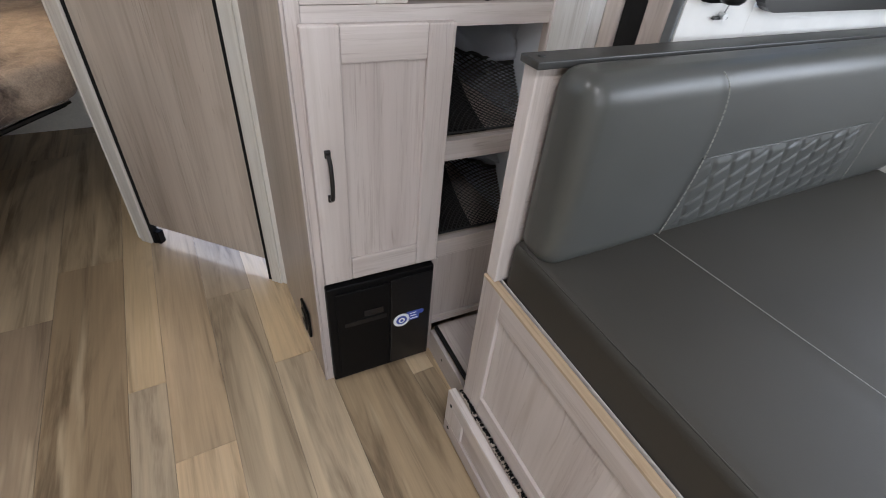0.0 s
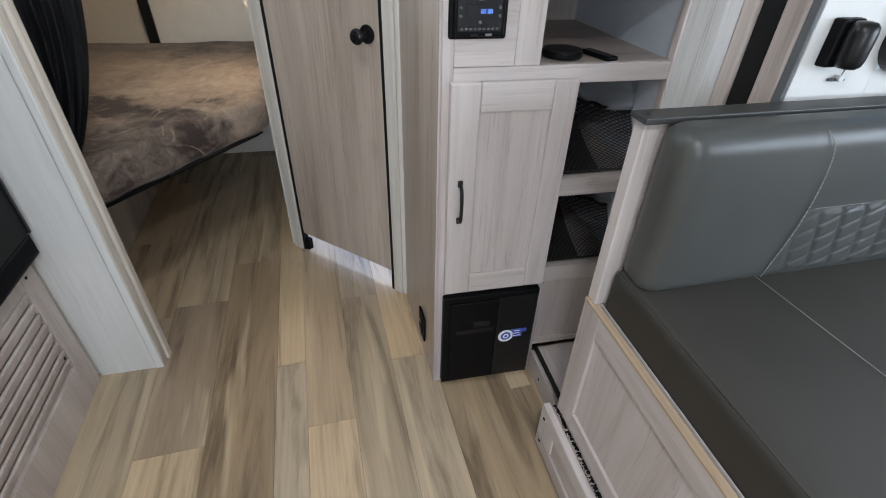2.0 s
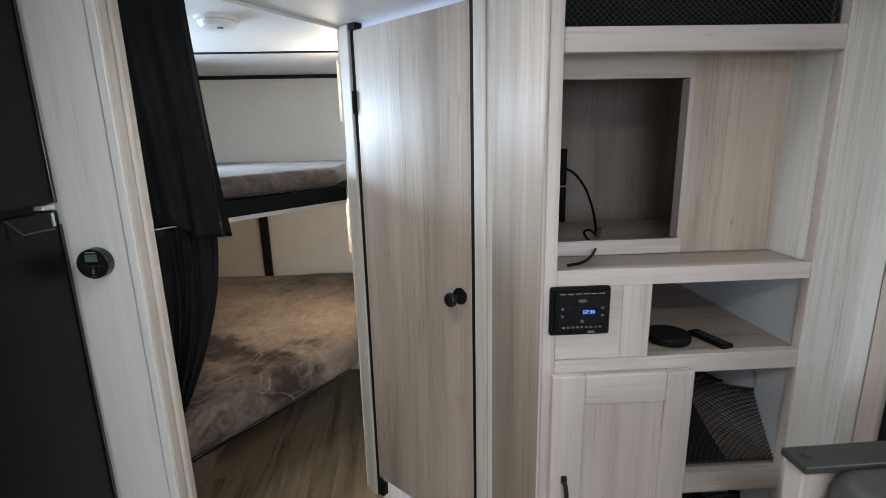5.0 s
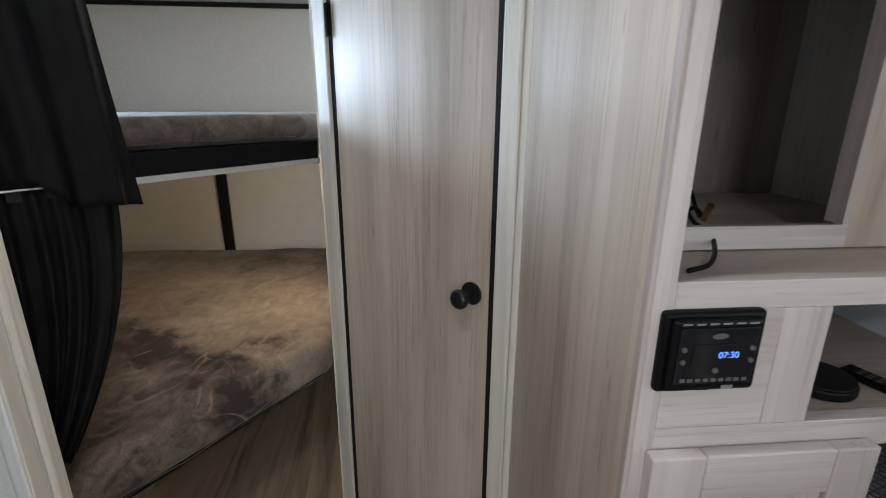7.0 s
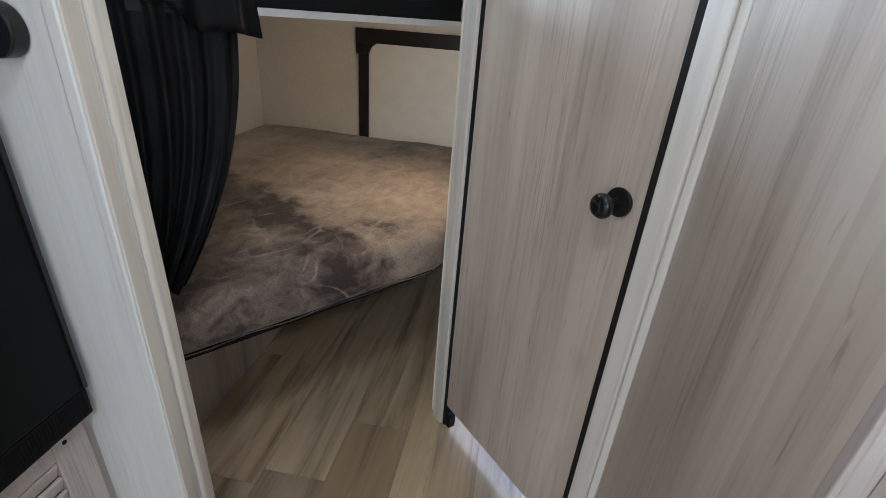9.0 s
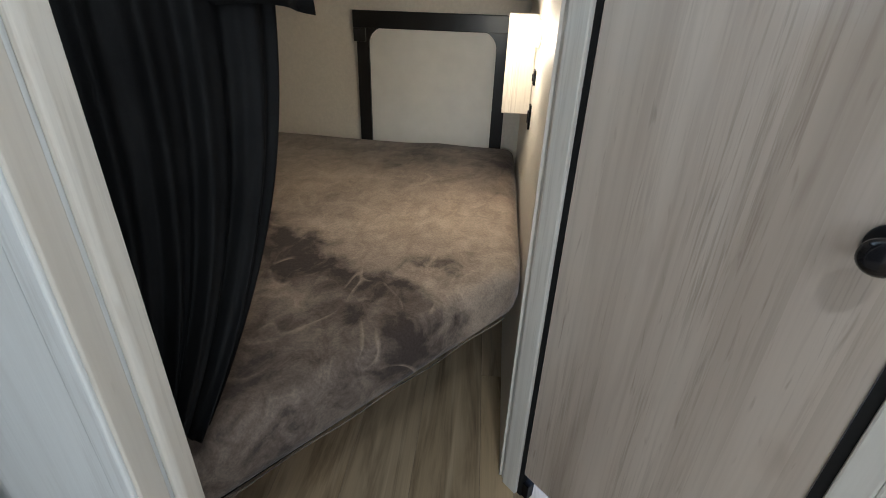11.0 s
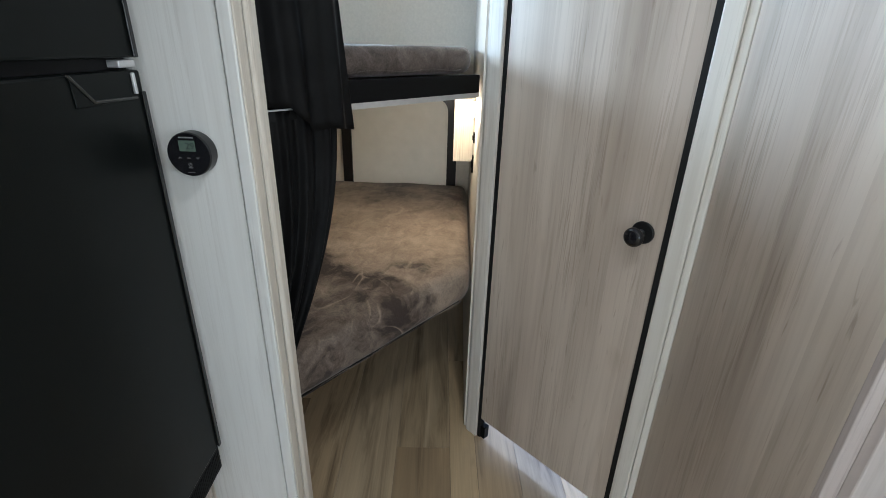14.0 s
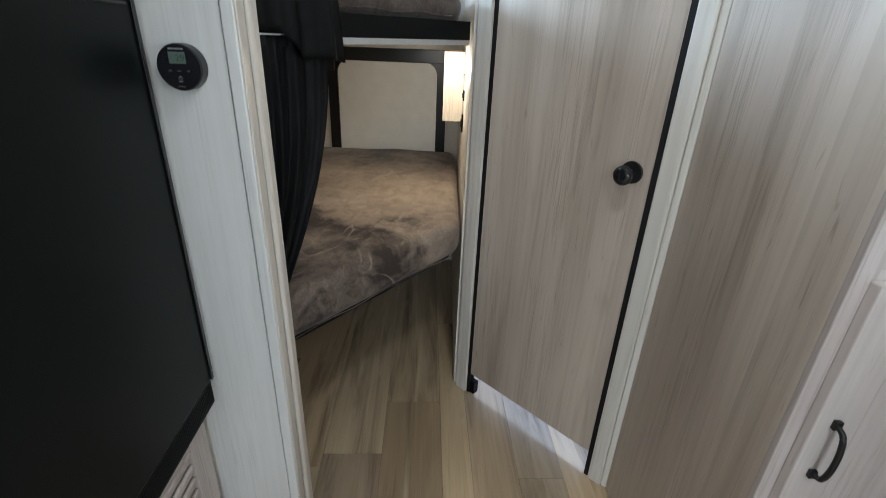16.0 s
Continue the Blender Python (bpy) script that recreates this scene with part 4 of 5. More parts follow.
def soft_slab(points, z0, z1, r, wobble, seed):
    """A cushion over a plan outline: a fine grid over the top, domed towards rounded edges and slightly uneven."""
    bm = prism(points, z0, z1, r, 4)
    bmesh.ops.subdivide_edges(bm, edges=[e for e in bm.edges if e.calc_length() > 0.1], cuts=7, use_grid_fill=True)
    bmesh.ops.triangulate(bm, faces=[f for f in bm.faces if len(f.verts) > 4])
    off = Vector((seed, 0, 0))
    for v in bm.verts:
        k = noise.noise(v.co * 5 + off) * wobble + noise.noise(v.co * 14 + off) * wobble * 0.4
        v.co += Vector((0.4 * k, 0.4 * k, k if v.co.z > (z0 + z1) / 2 else 0))
    return bm


for name, zb, label in (("lower_bunk", 0.553, "black-edged lower bunk base across the corner"), ("upper_bunk", 1.298, "black upper bunk base with a silver front edge")):
    bunk = thing(name, at(-0.95, 2.15, zb), label, "bunk bed")
    if zb < 1:
        part("base_board", prism(inset(0.05), zb - 0.006, zb + 0.0085), BLACK, bunk)
        part("front_edge", wall(-0.832, 1.334, -0.306, 2.040, zb + 0.000, zb + 0.0085, 0.012), BLACK_SATIN, bunk, "black front edge")
    else:
        part("base_board", prism(inset(0.022), zb + 0.001, zb + 0.012), WALL, bunk, "pale underside board")
        part("front_edge", wall(-0.80, 1.308, -0.272, 2.02, zb, zb + 0.014, 0.02), SILVER, bunk, "silver front edge")
        part("front_rail", wall(-0.80, 1.308, -0.272, 2.02, zb + 0.0142, zb + 0.066, 0.02), BLACK, bunk, "black front rail")
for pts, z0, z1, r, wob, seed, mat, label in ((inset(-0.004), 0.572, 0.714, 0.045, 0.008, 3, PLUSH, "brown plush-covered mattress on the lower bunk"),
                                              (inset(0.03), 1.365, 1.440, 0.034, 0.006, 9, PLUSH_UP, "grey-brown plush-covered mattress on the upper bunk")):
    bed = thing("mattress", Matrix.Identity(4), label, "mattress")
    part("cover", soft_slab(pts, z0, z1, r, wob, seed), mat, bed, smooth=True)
    (ax, ay), (bx, by) = pts[1], pts[2]
    part("seam", tube([(ax + (bx - ax) * k / 20 - 0.004, ay + (by - ay) * k / 20 + 0.003, z0 + 0.014 + 0.003 * math.sin(k * 1.3)) for k in range(1, 20)], 0.0013, 6), mat, bed, smooth=True)

# rear window with its dark rounded frame and a white blind
win = thing("rear_window", at(-0.79, 3.08, 0.6), "closed rear window with a black rounded frame and white blind", "window")
RW = Matrix.Translation((-0.682, 3.149, 0.905)) @ Matrix.Rotation(radians(90), 4, "X")


def rounded(w, h, r, n=8):
    out = []
    for cx, cy, a0 in ((w - r, h - r, 0), (-w + r, h - r, 90), (-w + r, -h + r, 180), (w - r, -h + r, 270)):
        out += [(cx + r * math.cos(radians(a0 + 90 * k / n)), cy + r * math.sin(radians(a0 + 90 * k / n))) for k in range(n + 1)]
    return out


def ring_frame(w, h, r, wi, hi, ri, depth):
    """A flat frame between two rounded outlines, with depth along local z."""
    bm = bmesh.new()
    loops = []
    for pts in (rounded(w, h, r), rounded(wi, hi, ri)):
        for z in (0, depth):
            loops.append([bm.verts.new((x, y, z)) for x, y in pts])
    o0, o1, i0, i1 = loops
    n = len(o0)
    for k in range(n):
        q = (k + 1) % n
        bm.faces.new((o1[k], o1[q], i1[q], i1[k]))
        bm.faces.new((o0[q], o0[k], i0[k], i0[q]))
        bm.faces.new((o0[k], o0[q], o1[q], o1[k]))
        bm.faces.new((i0[q], i0[k], i1[k], i1[q]))
    return bm


bm = ring_frame(0.325, 0.335, 0.02, 0.272, 0.278, 0.07, 0.022)
bm.transform(RW)
part("window_frame", bm, BLACK_SATIN, win)
bm = prism(rounded(0.285, 0.29, 0.07), 0.002, 0.008)
bm.transform(RW)
part("header", block(-1.02, -0.345, 3.12, 3.148, 1.178, 1.245, 0.003), BLACK_SATIN, win)
part("header_end", block(-1.02, -0.965, 3.124, 3.1478, 1.125, 1.1778, 0.003), BLACK_SATIN, win)
part("blind", bm, WALL, win, "white blind panel")

# reading lamps on the bathroom wall, each beside a wooden box
for z, zl in ((0.975, 1.215), (1.645, 1.80)):
    box = thing("wall_box", at(-0.33, 2.6, z), "small pale wooden box on the wall above the bunk", "wall box", "bunk wall boxes")
    part("body", prism([(-0.360, 2.548), (-0.2735, 2.549), (-0.2755, 2.68), (-0.362, 2.678)], z, z + 0.285, 0.002), TRIM_TAN, box)
    lamp = thing("reading_lamp", at(-0.285, 2.40, zl - 0.034), "lit round reading lamp on the bunk wall", "lamp", "bunk reading lamps")
    part("base", cylinder(0.034, 0.012, upright(-0.276, 2.40, zl, -1, -0.018), 32, 0.002), WHITE, lamp)
    part("bulb", cylinder(0.038, 0.036, upright(-0.300, 2.40, zl, -1, -0.018), 32, 0.014), LAMP_GLOW, lamp, "glowing diffuser")
    glow = bpy.data.lights.new("reading_lamp_light", "POINT")
    glow.energy, glow.color, glow.shadow_soft_size = (3.5 if zl < 1.5 else 1.8), (1.0, 0.80, 0.58), 0.035
    ob = new("reading_lamp_light", glow)
    ob.location = (-0.362, 2.36, zl - 0.01)
for y, z, hgt in ((2.465, 0.985, 0.07), (2.44, 1.10, 0.04)):
    sw = thing("wall_switch", at(-0.272, y, z), "small black switch plate on the bunk wall", "switch", "bunk switches")
    part("plate", block(-0.02, 0.02, -hgt / 2, hgt / 2, 0, 0.006, 0.002, 2, None, upright(-0.2712 - 0.018 * (y - 2.465), y, z, -1, -0.018)), BLACK, sw)
    part("rocker", block(-0.009, 0.009, -hgt / 4, hgt / 4, 0.0062, 0.010, 0.002, 2, None, upright(-0.2712 - 0.018 * (y - 2.465), y, z, -1, -0.018)), BLACK_SATIN, sw)

# curtains
DIAG = at(-0.70, 1.443, 0, 53.4)


def curtain(name, label, z0, z1, left, right_top, right_low, folds, depth, y0, slack=0.0, hem=0.0, bend=1.3):
    """A hanging cloth with folds; its free edge runs from right_top to right_low."""
    bm = bmesh.new()
    nu, nv = 120, 40
    grid = []
    for q in range(nv + 1):
        v = q / nv
        z = z1 + (z0 - z1) * v
        right = right_top + (right_low - right_top) * v ** bend
        row = []
        for k in range(nu + 1):
            u = k / nu
            x = left + (right - left) * u
            a = folds * u * 2 * math.pi + 0.7 * math.sin(3 * v + 4 * u)
            y = y0 + depth * (0.35 + 0.65 * v) * (math.sin(a) + 0.35 * math.sin(2.3 * a + 1 + v)) - slack * v * v
            lift = hem * v * min(1, max(0, (0.075 - x) / 0.06))
            row.append(bm.verts.new((x, y, z + lift + 0.006 * math.sin(a * 0.5) * v)))
        grid.append(row)
    for ra, rb in zip(grid, grid[1:]):
        for k in range(nu):
            bm.faces.new((ra[k], rb[k], rb[k + 1], ra[k + 1]))
    bmesh.ops.solidify(bm, geom=list(bm.faces), thickness=0.0025)
    th = thing(name, DIAG, label, "curtain")
    part("cloth", bm, CLOTH, th, world_space=False, smooth=True)
    return th


uc = curtain("upper_curtain", "black fabric privacy curtain hanging beside the upper bunk", 1.264, 1.935, -0.17, 0.128, 0.185, 3.2, 0.011, -0.040, 0.0, 0.062)
part("track", block(-0.17, 0.70, -0.045, -0.028, 1.938, 1.949, 0.001), WHITE, uc, "white ceiling track", world_space=False)
lc = curtain("lower_curtain", "gathered black privacy curtain hanging beside the lower bunk", 0.785, 1.314, -0.17, 0.142, -0.030, 6.5, 0.012, -0.026, 0.020, 0.0, 2.2)
part("track", block(-0.17, 0.06, -0.034, -0.026, 1.3145, 1.3175, 0.001), SILVER, lc, "silver curtain track", world_space=False)
part("gather_tape", block(-0.17, 0.127, -0.024, -0.020, 1.294, 1.314, 0.001), CLOTH, lc, world_space=False)

smoke = thing("smoke_detector", at(-0.635, 1.84, TOP - 0.03), "round white smoke detector on the ceiling", "smoke detector")
part("base", cylinder(0.068, 0.012, at(-0.635, 1.84, TOP - 0.006), 40), WHITE, smoke)
part("cover", cylinder(0.05, 0.02, at(-0.635, 1.84, TOP - 0.022), 40, 0.004, None, 0.062), WHITE, smoke)
part("test_button", cylinder(0.01, 0.004, at(-0.62, 1.825, TOP - 0.034), 16), PRINT, smoke)
# rims for all three unseen lamps, the two added as fill among them
for lx, ly, watts in LAMPS:
    cl = thing("assumed_ceiling_lamp", at(lx, ly, TOP - 0.02), "round flush white ceiling lamp, assumed out of view", "lamp", "ceiling lamps")
    part("rim", cylinder(0.1, 0.02, at(lx, ly, TOP - 0.01), 40, 0.004), WHITE, cl)

# ---------------------------------------------------------------- dinette bench
BN = at(0.558, 0.708, 0, 1.0)       # local y runs back along the aisle (negative), x into the slide-out
bench = thing("dinette_bench", BN, "pale whitewashed dinette bench box with panelled side", "bench")
LEN = -1.30
part("stile", block(0.0, 0.017, -0.07, 0.0, 0.218, 0.621, 0.002), PALE, bench, world_space=False)
part("stile", block(0.0, 0.017, -0.62, -0.55, 0.218, 0.621, 0.002), PALE, bench, world_space=False)
part("stile", block(0.0, 0.017, LEN, LEN + 0.07, 0.218, 0.621, 0.002), PALE, bench, world_space=False)
for y0, y1 in ((-0.5498, -0.0702), (LEN + 0.0702, -0.6202)):
    part("rail", block(0.0004, 0.017, y0, y1, 0.558, 0.621, 0.002), PALE_Y, bench, world_space=False)
    part("rail", block(0.0004, 0.017, y0, y1, 0.218, 0.278, 0.002), PALE_Y, bench, world_space=False)
    part("panel", block(0.009, 0.018, y0, y1, 0.2782, 0.5578), PALE, bench, world_space=False)
part("top_edge", block(-0.001, 0.017, LEN, 0.0, 0.6215, 0.628, 0.001), TAN_EDGE, bench, "raw tan board edge", world_space=False)
part("edge_trim", block(0.0185, 0.0215, LEN, -0.033, 0.61, 0.634, 0.001), SILVER, bench, "thin silver edge strip", world_space=False)
part("box", block(0.0222, 1.2, LEN, -0.002, 0.104, 0.60), PALE, bench, world_space=False)
# low skirt board with two panels
part("skirt", block(-0.030, -0.008, LEN, 0.025, 0.025, 0.075, 0.003), PALE_Y, bench, world_space=False)
part("skirt", block(-0.030, -0.008, LEN, 0.025, 0.155, 0.205, 0.003), PALE_Y, bench, world_space=False)
part("skirt_end", block(-0.0296, -0.0082, -0.06, 0.0246, 0.0752, 0.1548, 0.002), PALE, bench, world_space=False)
part("skirt_panel", block(-0.022, -0.011, LEN, -0.0602, 0.0752, 0.1548), PALE_Y, bench, world_space=False)
for z in (0.06, 0.165):
    part("screw", cylinder(0.005, 0.002, pose(-0.0305, 0.0, z, 0, 90, 0), 12), BLACK, bench, world_space=False)
bm = bmesh.new()
for k in range(620):
    y = LEN + (0.0 - LEN) * random.random()
    z = 0.212 + random.uniform(-0.007, 0.007)
    block(-0.006 + random.uniform(-0.003, 0.002), -0.0005, y, y + random.uniform(0.002, 0.006), z, z + random.uniform(0.002, 0.005), bm=bm)
fuzz = part("wiper_bristles", bm, BLACK, bench, "ragged black wiper strip", world_space=False)
fuzz["kind"] = "stuff"
part("wiper_base", block(-0.0075, -0.0005, LEN, 0.0, 0.02, 0.215), TAUPE_X, bench, world_space=False)
# back partition with end post and dark cap
part("end_post", block(0.005, 0.040, -0.032, 0.0, 0.6285, 1.0545, 0.002), PALE, bench, world_space=False)
part("partition", block(0.0405, 1.25, -0.030, -0.004, 0.6005, 1.0545), PALE_X, bench, world_space=False)
part("cap_rail", block(-0.005, 1.25, -0.046, 0.001, 1.055, 1.067, 0.002), GREY, bench, "dark grey cap rail", world_space=False)
part("cap_screw", cylinder(0.006, 0.003, at(0.016, -0.022, 1.068), 14), GREY, bench, world_space=False)

# cushions
def pillow(x0, x1, y0, y1, z0, z1, r, n):
    """A box rounded by r on every edge, on an even grid, for upholstery."""
    bm = bmesh.new()
    half = Vector((x1 - x0, y1 - y0, z1 - z0)) / 2
    mid = Vector((x0 + x1, y0 + y1, z0 + z1)) / 2
    seen = {}

    def vert(p):
        key = tuple(round(c, 5) for c in p)
        if key not in seen:
            inner = Vector([max(-h + r, min(h - r, c)) for c, h in zip(p, half)])
            d = p - inner
            seen[key] = bm.verts.new(mid + inner + (d.normalized() * r if d.length > 1e-9 else d))
        return seen[key]

    def cuts(h):
        flat = [-h + r + (2 * h - 2 * r) * k / n for k in range(n + 1)]
        return [-h + r * (1 - math.cos(math.pi / 2 * k / 5)) for k in range(5)] + flat + [h - r * (1 - math.cos(math.pi / 2 * k / 5)) for k in range(4, -1, -1)]
    for axis in range(3):
        u, w = [k for k in range(3) if k != axis]
        for side in (-1, 1):
            cu, cw = cuts(half[u]), cuts(half[w])
            for a, b in zip(cu, cu[1:]):
                for c, d in zip(cw, cw[1:]):
                    quad = []
                    for pu, pw in ((a, c), (b, c), (b, d), (a, d)):
                        p = Vector((0, 0, 0))
                        p[axis], p[u], p[w] = side * half[axis], pu, pw
                        quad.append(vert(p))
                    if len(set(quad)) == 4:
                        bm.faces.new(quad)
    bmesh.ops.recalc_face_normals(bm, faces=bm.faces)
    return bm


seat = thing("seat_cushion", BN, "olive-grey leather seat cushion with pale stitching", "cushion")
bm = pillow(0.023, 1.16, LEN + 0.05, -0.033, 0.601, 0.738, 0.024, 28)
for v in bm.verts:
    if v.co.z > 0.66:
        v.co.z += 0.004 * noise.noise(v.co * 5) + 0.006 * math.sin(math.pi * min(1, max(0, (v.co.x - 0.04) / 1.1)))
        v.co.z -= 0.004 * math.exp(-((v.co.x - 0.291 + 0.06 * (v.co.y + 0.10)) / 0.012) ** 2)
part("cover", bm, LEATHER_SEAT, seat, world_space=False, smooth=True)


def stitches(name, pts, parent, step=0.008, gap=0.35, r=0.0010, mat=THREAD):
    """A seam of short thread stitches along a way."""
    pts = [Vector(p) for p in pts]
    bm = bmesh.new()
    for a, b in zip(pts, pts[1:]):
        n = max(1, round((b - a).length / step))
        for k in range(n):
            tube([a.lerp(b, k / n), a.lerp(b, (k + 1 - gap) / n)], r, 5, bm)
    ob = part(name, bm, mat, parent, "pale thread seam", world_space=False)
    return ob


stitches("seam", [(0.291 + 0.0027 * k, -0.10 - 0.045 * k, 0.7455) for k in range(26)], seat, 0.008, 0.2, 0.0008)
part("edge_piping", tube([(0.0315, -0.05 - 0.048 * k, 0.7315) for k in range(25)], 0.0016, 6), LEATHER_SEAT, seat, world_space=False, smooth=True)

back = thing("back_cushion", BN, "grey leather back cushion with a quilted diamond band", "cushion")
BX0, BX1, BZ0, BZ1 = 0.030, 1.18, 0.722, 1.066
bm = pillow(BX0, BX1, -0.130, -0.0325, BZ0, BZ1, 0.036, 28)
for v in bm.verts:
    if v.co.y < -0.09:
        v.co.y -= 0.006 * math.sin(math.pi * min(1, max(0, (v.co.z - BZ0) / (BZ1 - BZ0)))) + 0.002 * noise.noise(v.co * 6)
part("cover", bm, LEATHER, back, world_space=False, smooth=True)
# quilted band: raised diamonds between two slanting seams
bm = bmesh.new()
NQX, NQZ = 220, 56
rows_q = []
for q in range(NQZ + 1):
    v = q / NQZ
    z = 0.752 + 0.153 * v
    xl = 0.303 + 0.020 * v
    xr = 0.90 - 0.020 * v
    row = []
    for k in range(NQX + 1):
        x = xl + (xr - xl) * k / NQX
        c = (z - 0.50 * x) / 0.040                      # slanting rows
        a = (x + 0.32 * z) / 0.054                      # steep grooves
        da, dc = abs(a - round(a)) * 0.054, abs(c - round(c)) * 0.040
        puff = (1 - 0.95 * math.exp(-(da / 0.0055) ** 2)) * (1 - 0.7 * math.exp(-(dc / 0.0045) ** 2))
        edge = min(1, 12 * min(v, 1 - v, k / NQX, 1 - k / NQX))
        bow = 0.006 * math.sin(math.pi * (z - BZ0) / (BZ1 - BZ0))
        row.append(bm.verts.new((x, -0.1295 - bow - 0.0042 * puff * edge - 0.0006, z)))
    rows_q.append(row)
for ra, rb in zip(rows_q, rows_q[1:]):
    for k in range(NQX):
        bm.faces.new((ra[k], ra[k + 1], rb[k + 1], rb[k]))
part("quilted_band", bm, LEATHER, back, "quilted diamond band", world_space=False, smooth=True)
for xs in (1, -1):
    line = [(0.300, 0.748), (0.309, 0.80), (0.319, 0.86), (0.323, 0.91), (0.324, 0.96), (0.319, 1.01), (0.308, 1.04), (0.298, 1.058)]
    pts = []
    for x, z in line:
        y = -0.1340 - 0.006 * math.sin(math.pi * (z - BZ0) / (BZ1 - BZ0))
        if z > BZ1 - 0.036:
            y += 0.036 * (1 - math.sqrt(max(0, 1 - ((z - BZ1 + 0.036) / 0.036) ** 2)))
        pts.append((x if xs > 0 else 1.23 - x, y, z))
    stitches("seam", smooth_path(pts, 5), back, 0.009, 0.3, 0.0011)
part("band_piping", tube([(0.325 + 0.0185 * k, -0.1372, 0.907) for k in range(31)], 0.002, 6), LEATHER, back, world_space=False, smooth=True)

# step beside the bench, where the slide-out floor meets the main floor
step = thing("floor_step", at(0.75, 0.95), "low wooden step with a black nosing between bench and cabinet", "step")
part("tread", block(0.637, 0.889, 0.745, 1.027, 0.08, 0.105, 0.001), PALE_Y, step)
part("nosing", block(0.629, 0.638, 0.74, 1.027, 0.091, 0.109, 0.002), RUBBER, step, "black rubber nosing")
part("riser", block(0.614, 0.6285, 0.73, 1.027, 0.0, 0.0905, 0.002), PALE_Y, step)
part("screw", cylinder(0.004, 0.002, pose(0.6135, 0.93, 0.05, 0, 90, 0), 10), BLACK, step)

# ---------------------------------------------------------------- slide-out end wall
sw_win = thing("slide_window", at(1.345, 0.75, 1.11), "window with a black rounded frame in the slide-out", "window")
SWM = Matrix.Translation((1.345, 0.741, 1.334)) @ Matrix.Rotation(radians(90), 4, "X")
bm = ring_frame(0.275, 0.228, 0.06, 0.243, 0.196, 0.05, 0.02)
bm.transform(SWM)
part("frame", bm, BLACK_SATIN, sw_win)
bm = prism(rounded(0.25, 0.2, 0.05), -0.03, -0.026)
bm.transform(SWM)
pane = part("pane", bm, GLASS, sw_win)
pane.visible_shadow = False
def pillow_head():
    """A short upright drum with domed ends."""
    bm = bmesh.new()
    prof = [(0.006, -0.041), (0.016, -0.039), (0.022, -0.033), (0.024, -0.022), (0.024, 0.022), (0.022, 0.033), (0.016, 0.039), (0.006, 0.041)]
    rings = [[bm.verts.new((0.972 + r * math.cos(2 * math.pi * k / 28), 0.708 + r * math.sin(2 * math.pi * k / 28), 1.166 + z)) for k in range(28)] for r, z in prof]
    for ra, rb in zip(rings, rings[1:]):
        for k in range(28):
            bm.faces.new((ra[k], ra[(k + 1) % 28], rb[(k + 1) % 28], rb[k]))
    bm.faces.new(rings[0][::-1])
    bm.faces.new(rings[-1])
    return bm


wl = thing("wall_lamp", at(1.0, 0.742, 1.125), "black swivel wall lamp on the white slide-out wall", "lamp")
part("base", prism([(0.934, 0.7415), (0.992, 0.7415), (0.988, 0.722), (0.942, 0.722)], 1.124, 1.208, 0.004), BLACK, wl)
part("arm", block(0.950, 0.968, 0.708, 0.7215, 1.145, 1.187, 0.003), BLACK, wl)
part("head", pillow_head(), BLACK_SATIN, wl, "rounded black lamp head", smooth=True)
cord = thing("blind_cord", at(1.003, 0.74, 1.09), "thin blind cord held by a clear cleat", "cord")
part("string", tube(smooth_path([(1.045, 0.738, 1.18), (1.022, 0.738, 1.14), (1.007, 0.737, 1.104)]), 0.001, 5), PRINT_DIM, cord)
part("cleat", block(0.982, 1.018, 0.734, 0.7415, 1.094, 1.099, 0.001), PRINT_DIM, cord)
part("cleat_post", cylinder(0.006, 0.012, upright(1.003, 0.735, 1.10, 0, -1), 12), WHITE, cord)

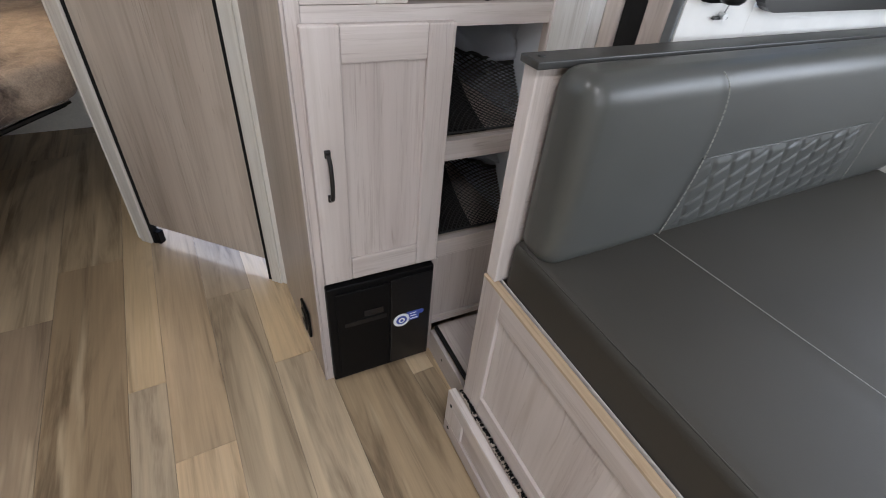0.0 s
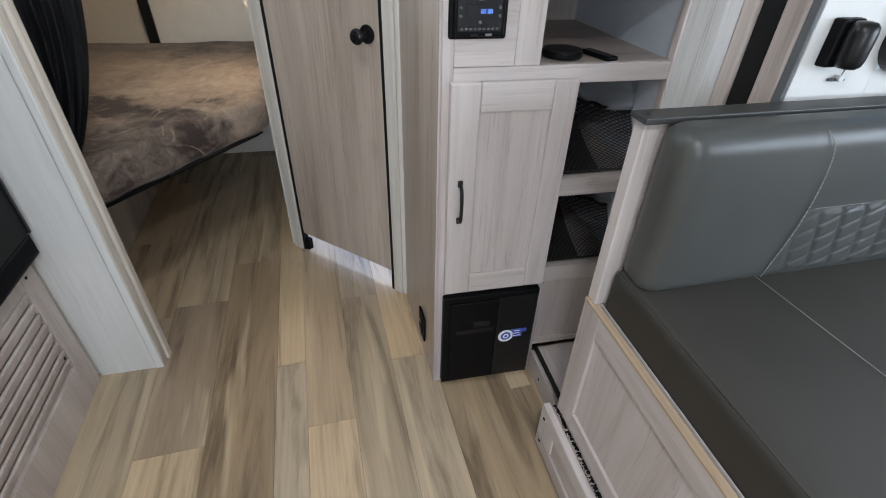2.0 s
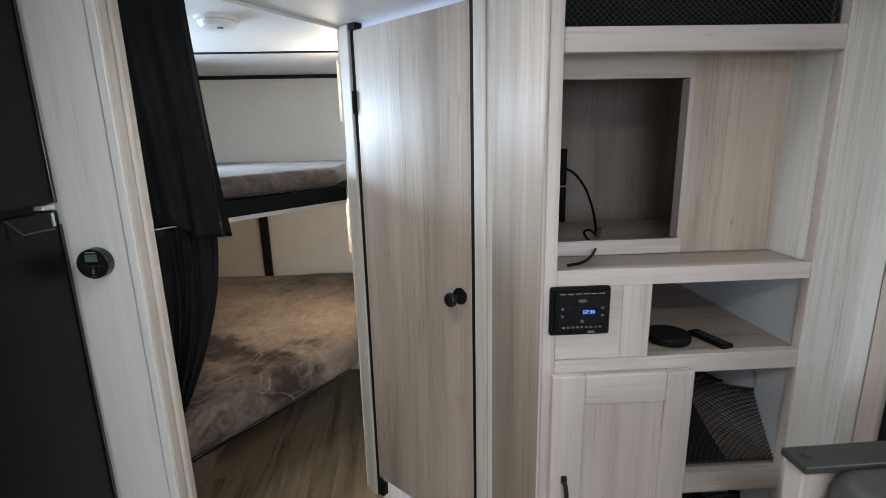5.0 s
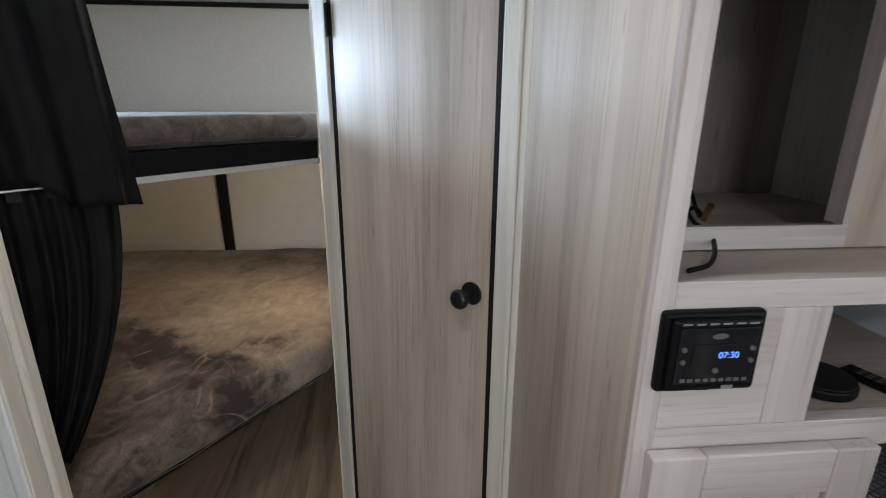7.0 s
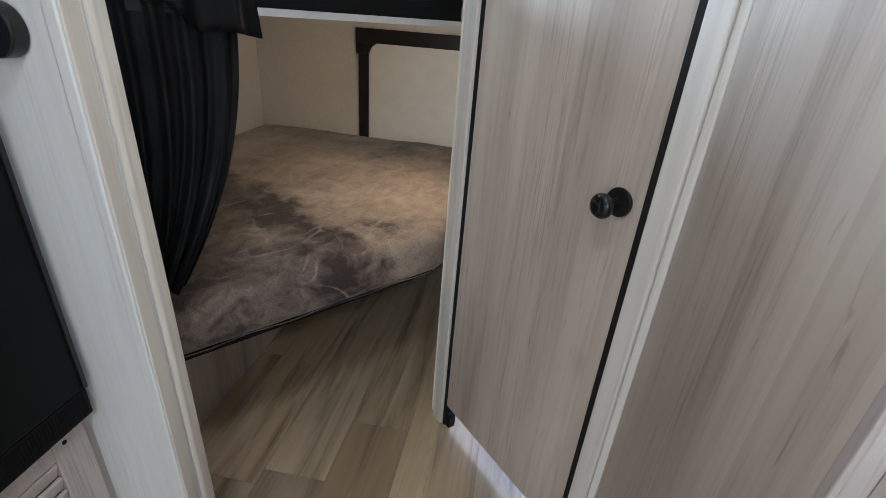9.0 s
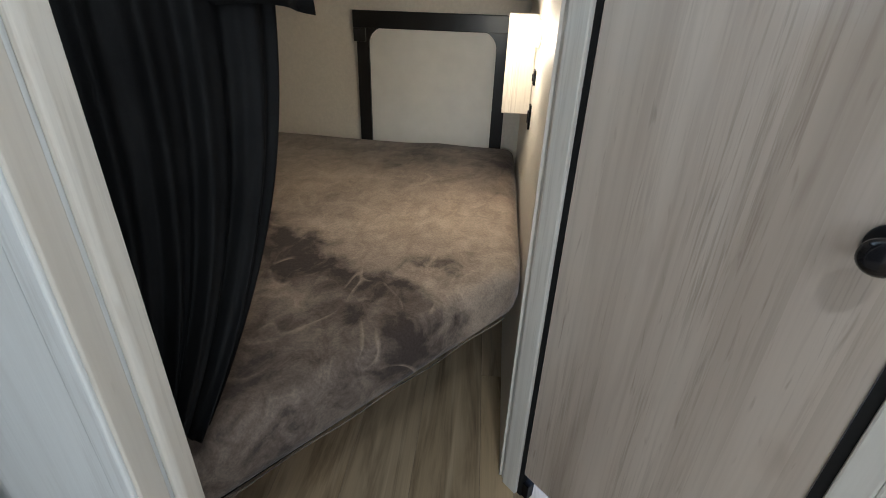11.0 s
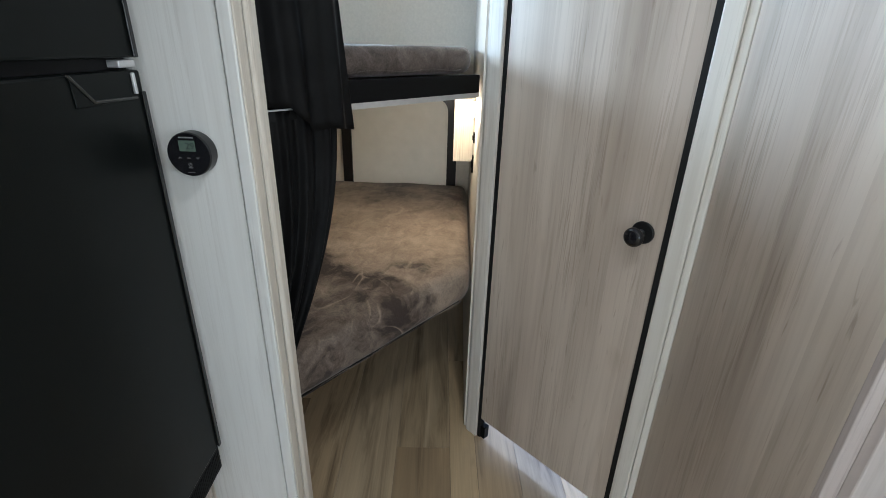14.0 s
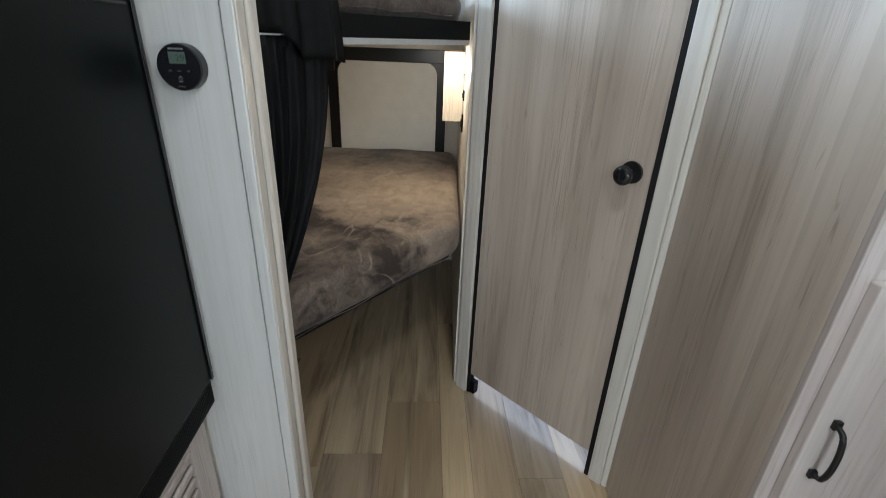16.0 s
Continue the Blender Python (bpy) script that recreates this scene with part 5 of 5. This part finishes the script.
# ---------------------------------------------------------------- floor planks
SEAMS = [-1.76, -1.61, -1.46, -1.26, -1.06, -0.86, -0.657, -0.457, -0.25, -0.15, 0.003, 0.155, 0.305, 0.538, 0.612, 0.78, 0.97]
JOINTS = {-0.86: [0.35, 1.57], -0.657: [0.94, 1.625], -0.457: [0.62, 1.876], -0.25: [1.21], -0.15: [0.93], 0.003: [1.525], 0.155: [1.145], 0.305: [0.35], 0.538: [0.917]}
TONES = {(-0.86, 0): (0.44, 0.37, 0.28), (-0.657, -1): (0.56, 0.45, 0.32), (-0.657, 0): (0.37, 0.295, 0.225), (-0.657, 1): (0.50, 0.41, 0.30),
         (-0.457, 0): (0.35, 0.27, 0.185), (-0.457, 1): (0.46, 0.37, 0.26), (-0.25, -1): (0.48, 0.41, 0.325), (-0.25, 0): (0.57, 0.455, 0.31),
         (-0.15, -1): (0.62, 0.49, 0.345), (-0.15, 0): (0.46, 0.365, 0.26), (0.003, -1): (0.44, 0.365, 0.275), (0.003, 0): (0.40, 0.33, 0.25),
         (0.155, -1): (0.50, 0.42, 0.325), (0.155, 0): (0.60, 0.475, 0.325), (0.305, 0): (0.40, 0.315, 0.22), (0.538, -1): (0.36, 0.29, 0.21), (0.538, 0): (0.56, 0.46, 0.34)}
SHADES = ((0.43, 0.34, 0.24), (0.55, 0.44, 0.31), (0.38, 0.30, 0.215), (0.60, 0.48, 0.34), (0.47, 0.385, 0.285))
floor_ob = bpy.data.objects["floor"]
PLACED[floor_ob] = Matrix.Identity(4)
FLOOR_TURN = Matrix.Translation((0, 0.7, 0)) @ Matrix.Rotation(radians(3.2), 4, "Z") @ Matrix.Translation((0, -0.7, 0))
rng = random.Random(11)
for xa, xb in zip(SEAMS, SEAMS[1:]):
    cuts = sorted(JOINTS.get(xa, [rng.uniform(0.3, 1.3)]))
    while cuts[0] > -3.3:
        cuts.insert(0, cuts[0] - 1.22)
    while cuts[-1] < 3.3:
        cuts.append(cuts[-1] + 1.22)
    for ya, yb in zip(cuts, cuts[1:]):
        g = 0.00045
        place = FLOOR_TURN @ Matrix.Translation(((xa + xb) / 2, (ya + yb) / 2, 0))
        bm = block(-(xb - xa) / 2 + g, (xb - xa) / 2 - g, -(yb - ya) / 2 + g, (yb - ya) / 2 - g, -0.004, 0.0, 0.0006, 1)
        bm.transform(place)
        for spot, normal in (((-1.54, 0, 0), (-1, 0, 0)), ((0.93, 0, 0), (1, 0, 0)), ((0, -2.995, 0), (0, -1, 0)), ((0, 3.148, 0), (0, 1, 0))):
            bmesh.ops.bisect_plane(bm, geom=bm.verts[:] + bm.edges[:] + bm.faces[:], plane_co=spot, plane_no=normal, clear_outer=True)
        if len(bm.faces) < 3:
            continue
        bm.transform(place.inverted())
        ob = part("plank", bm, PLANK, floor_ob, world_space=False)
        order = cuts.index(ya) - cuts.index(JOINTS[xa][0]) if xa in JOINTS else 9
        ob.color = (*TONES.get((xa, order), rng.choice(SHADES)), 1.0)
        ob.matrix_local = place
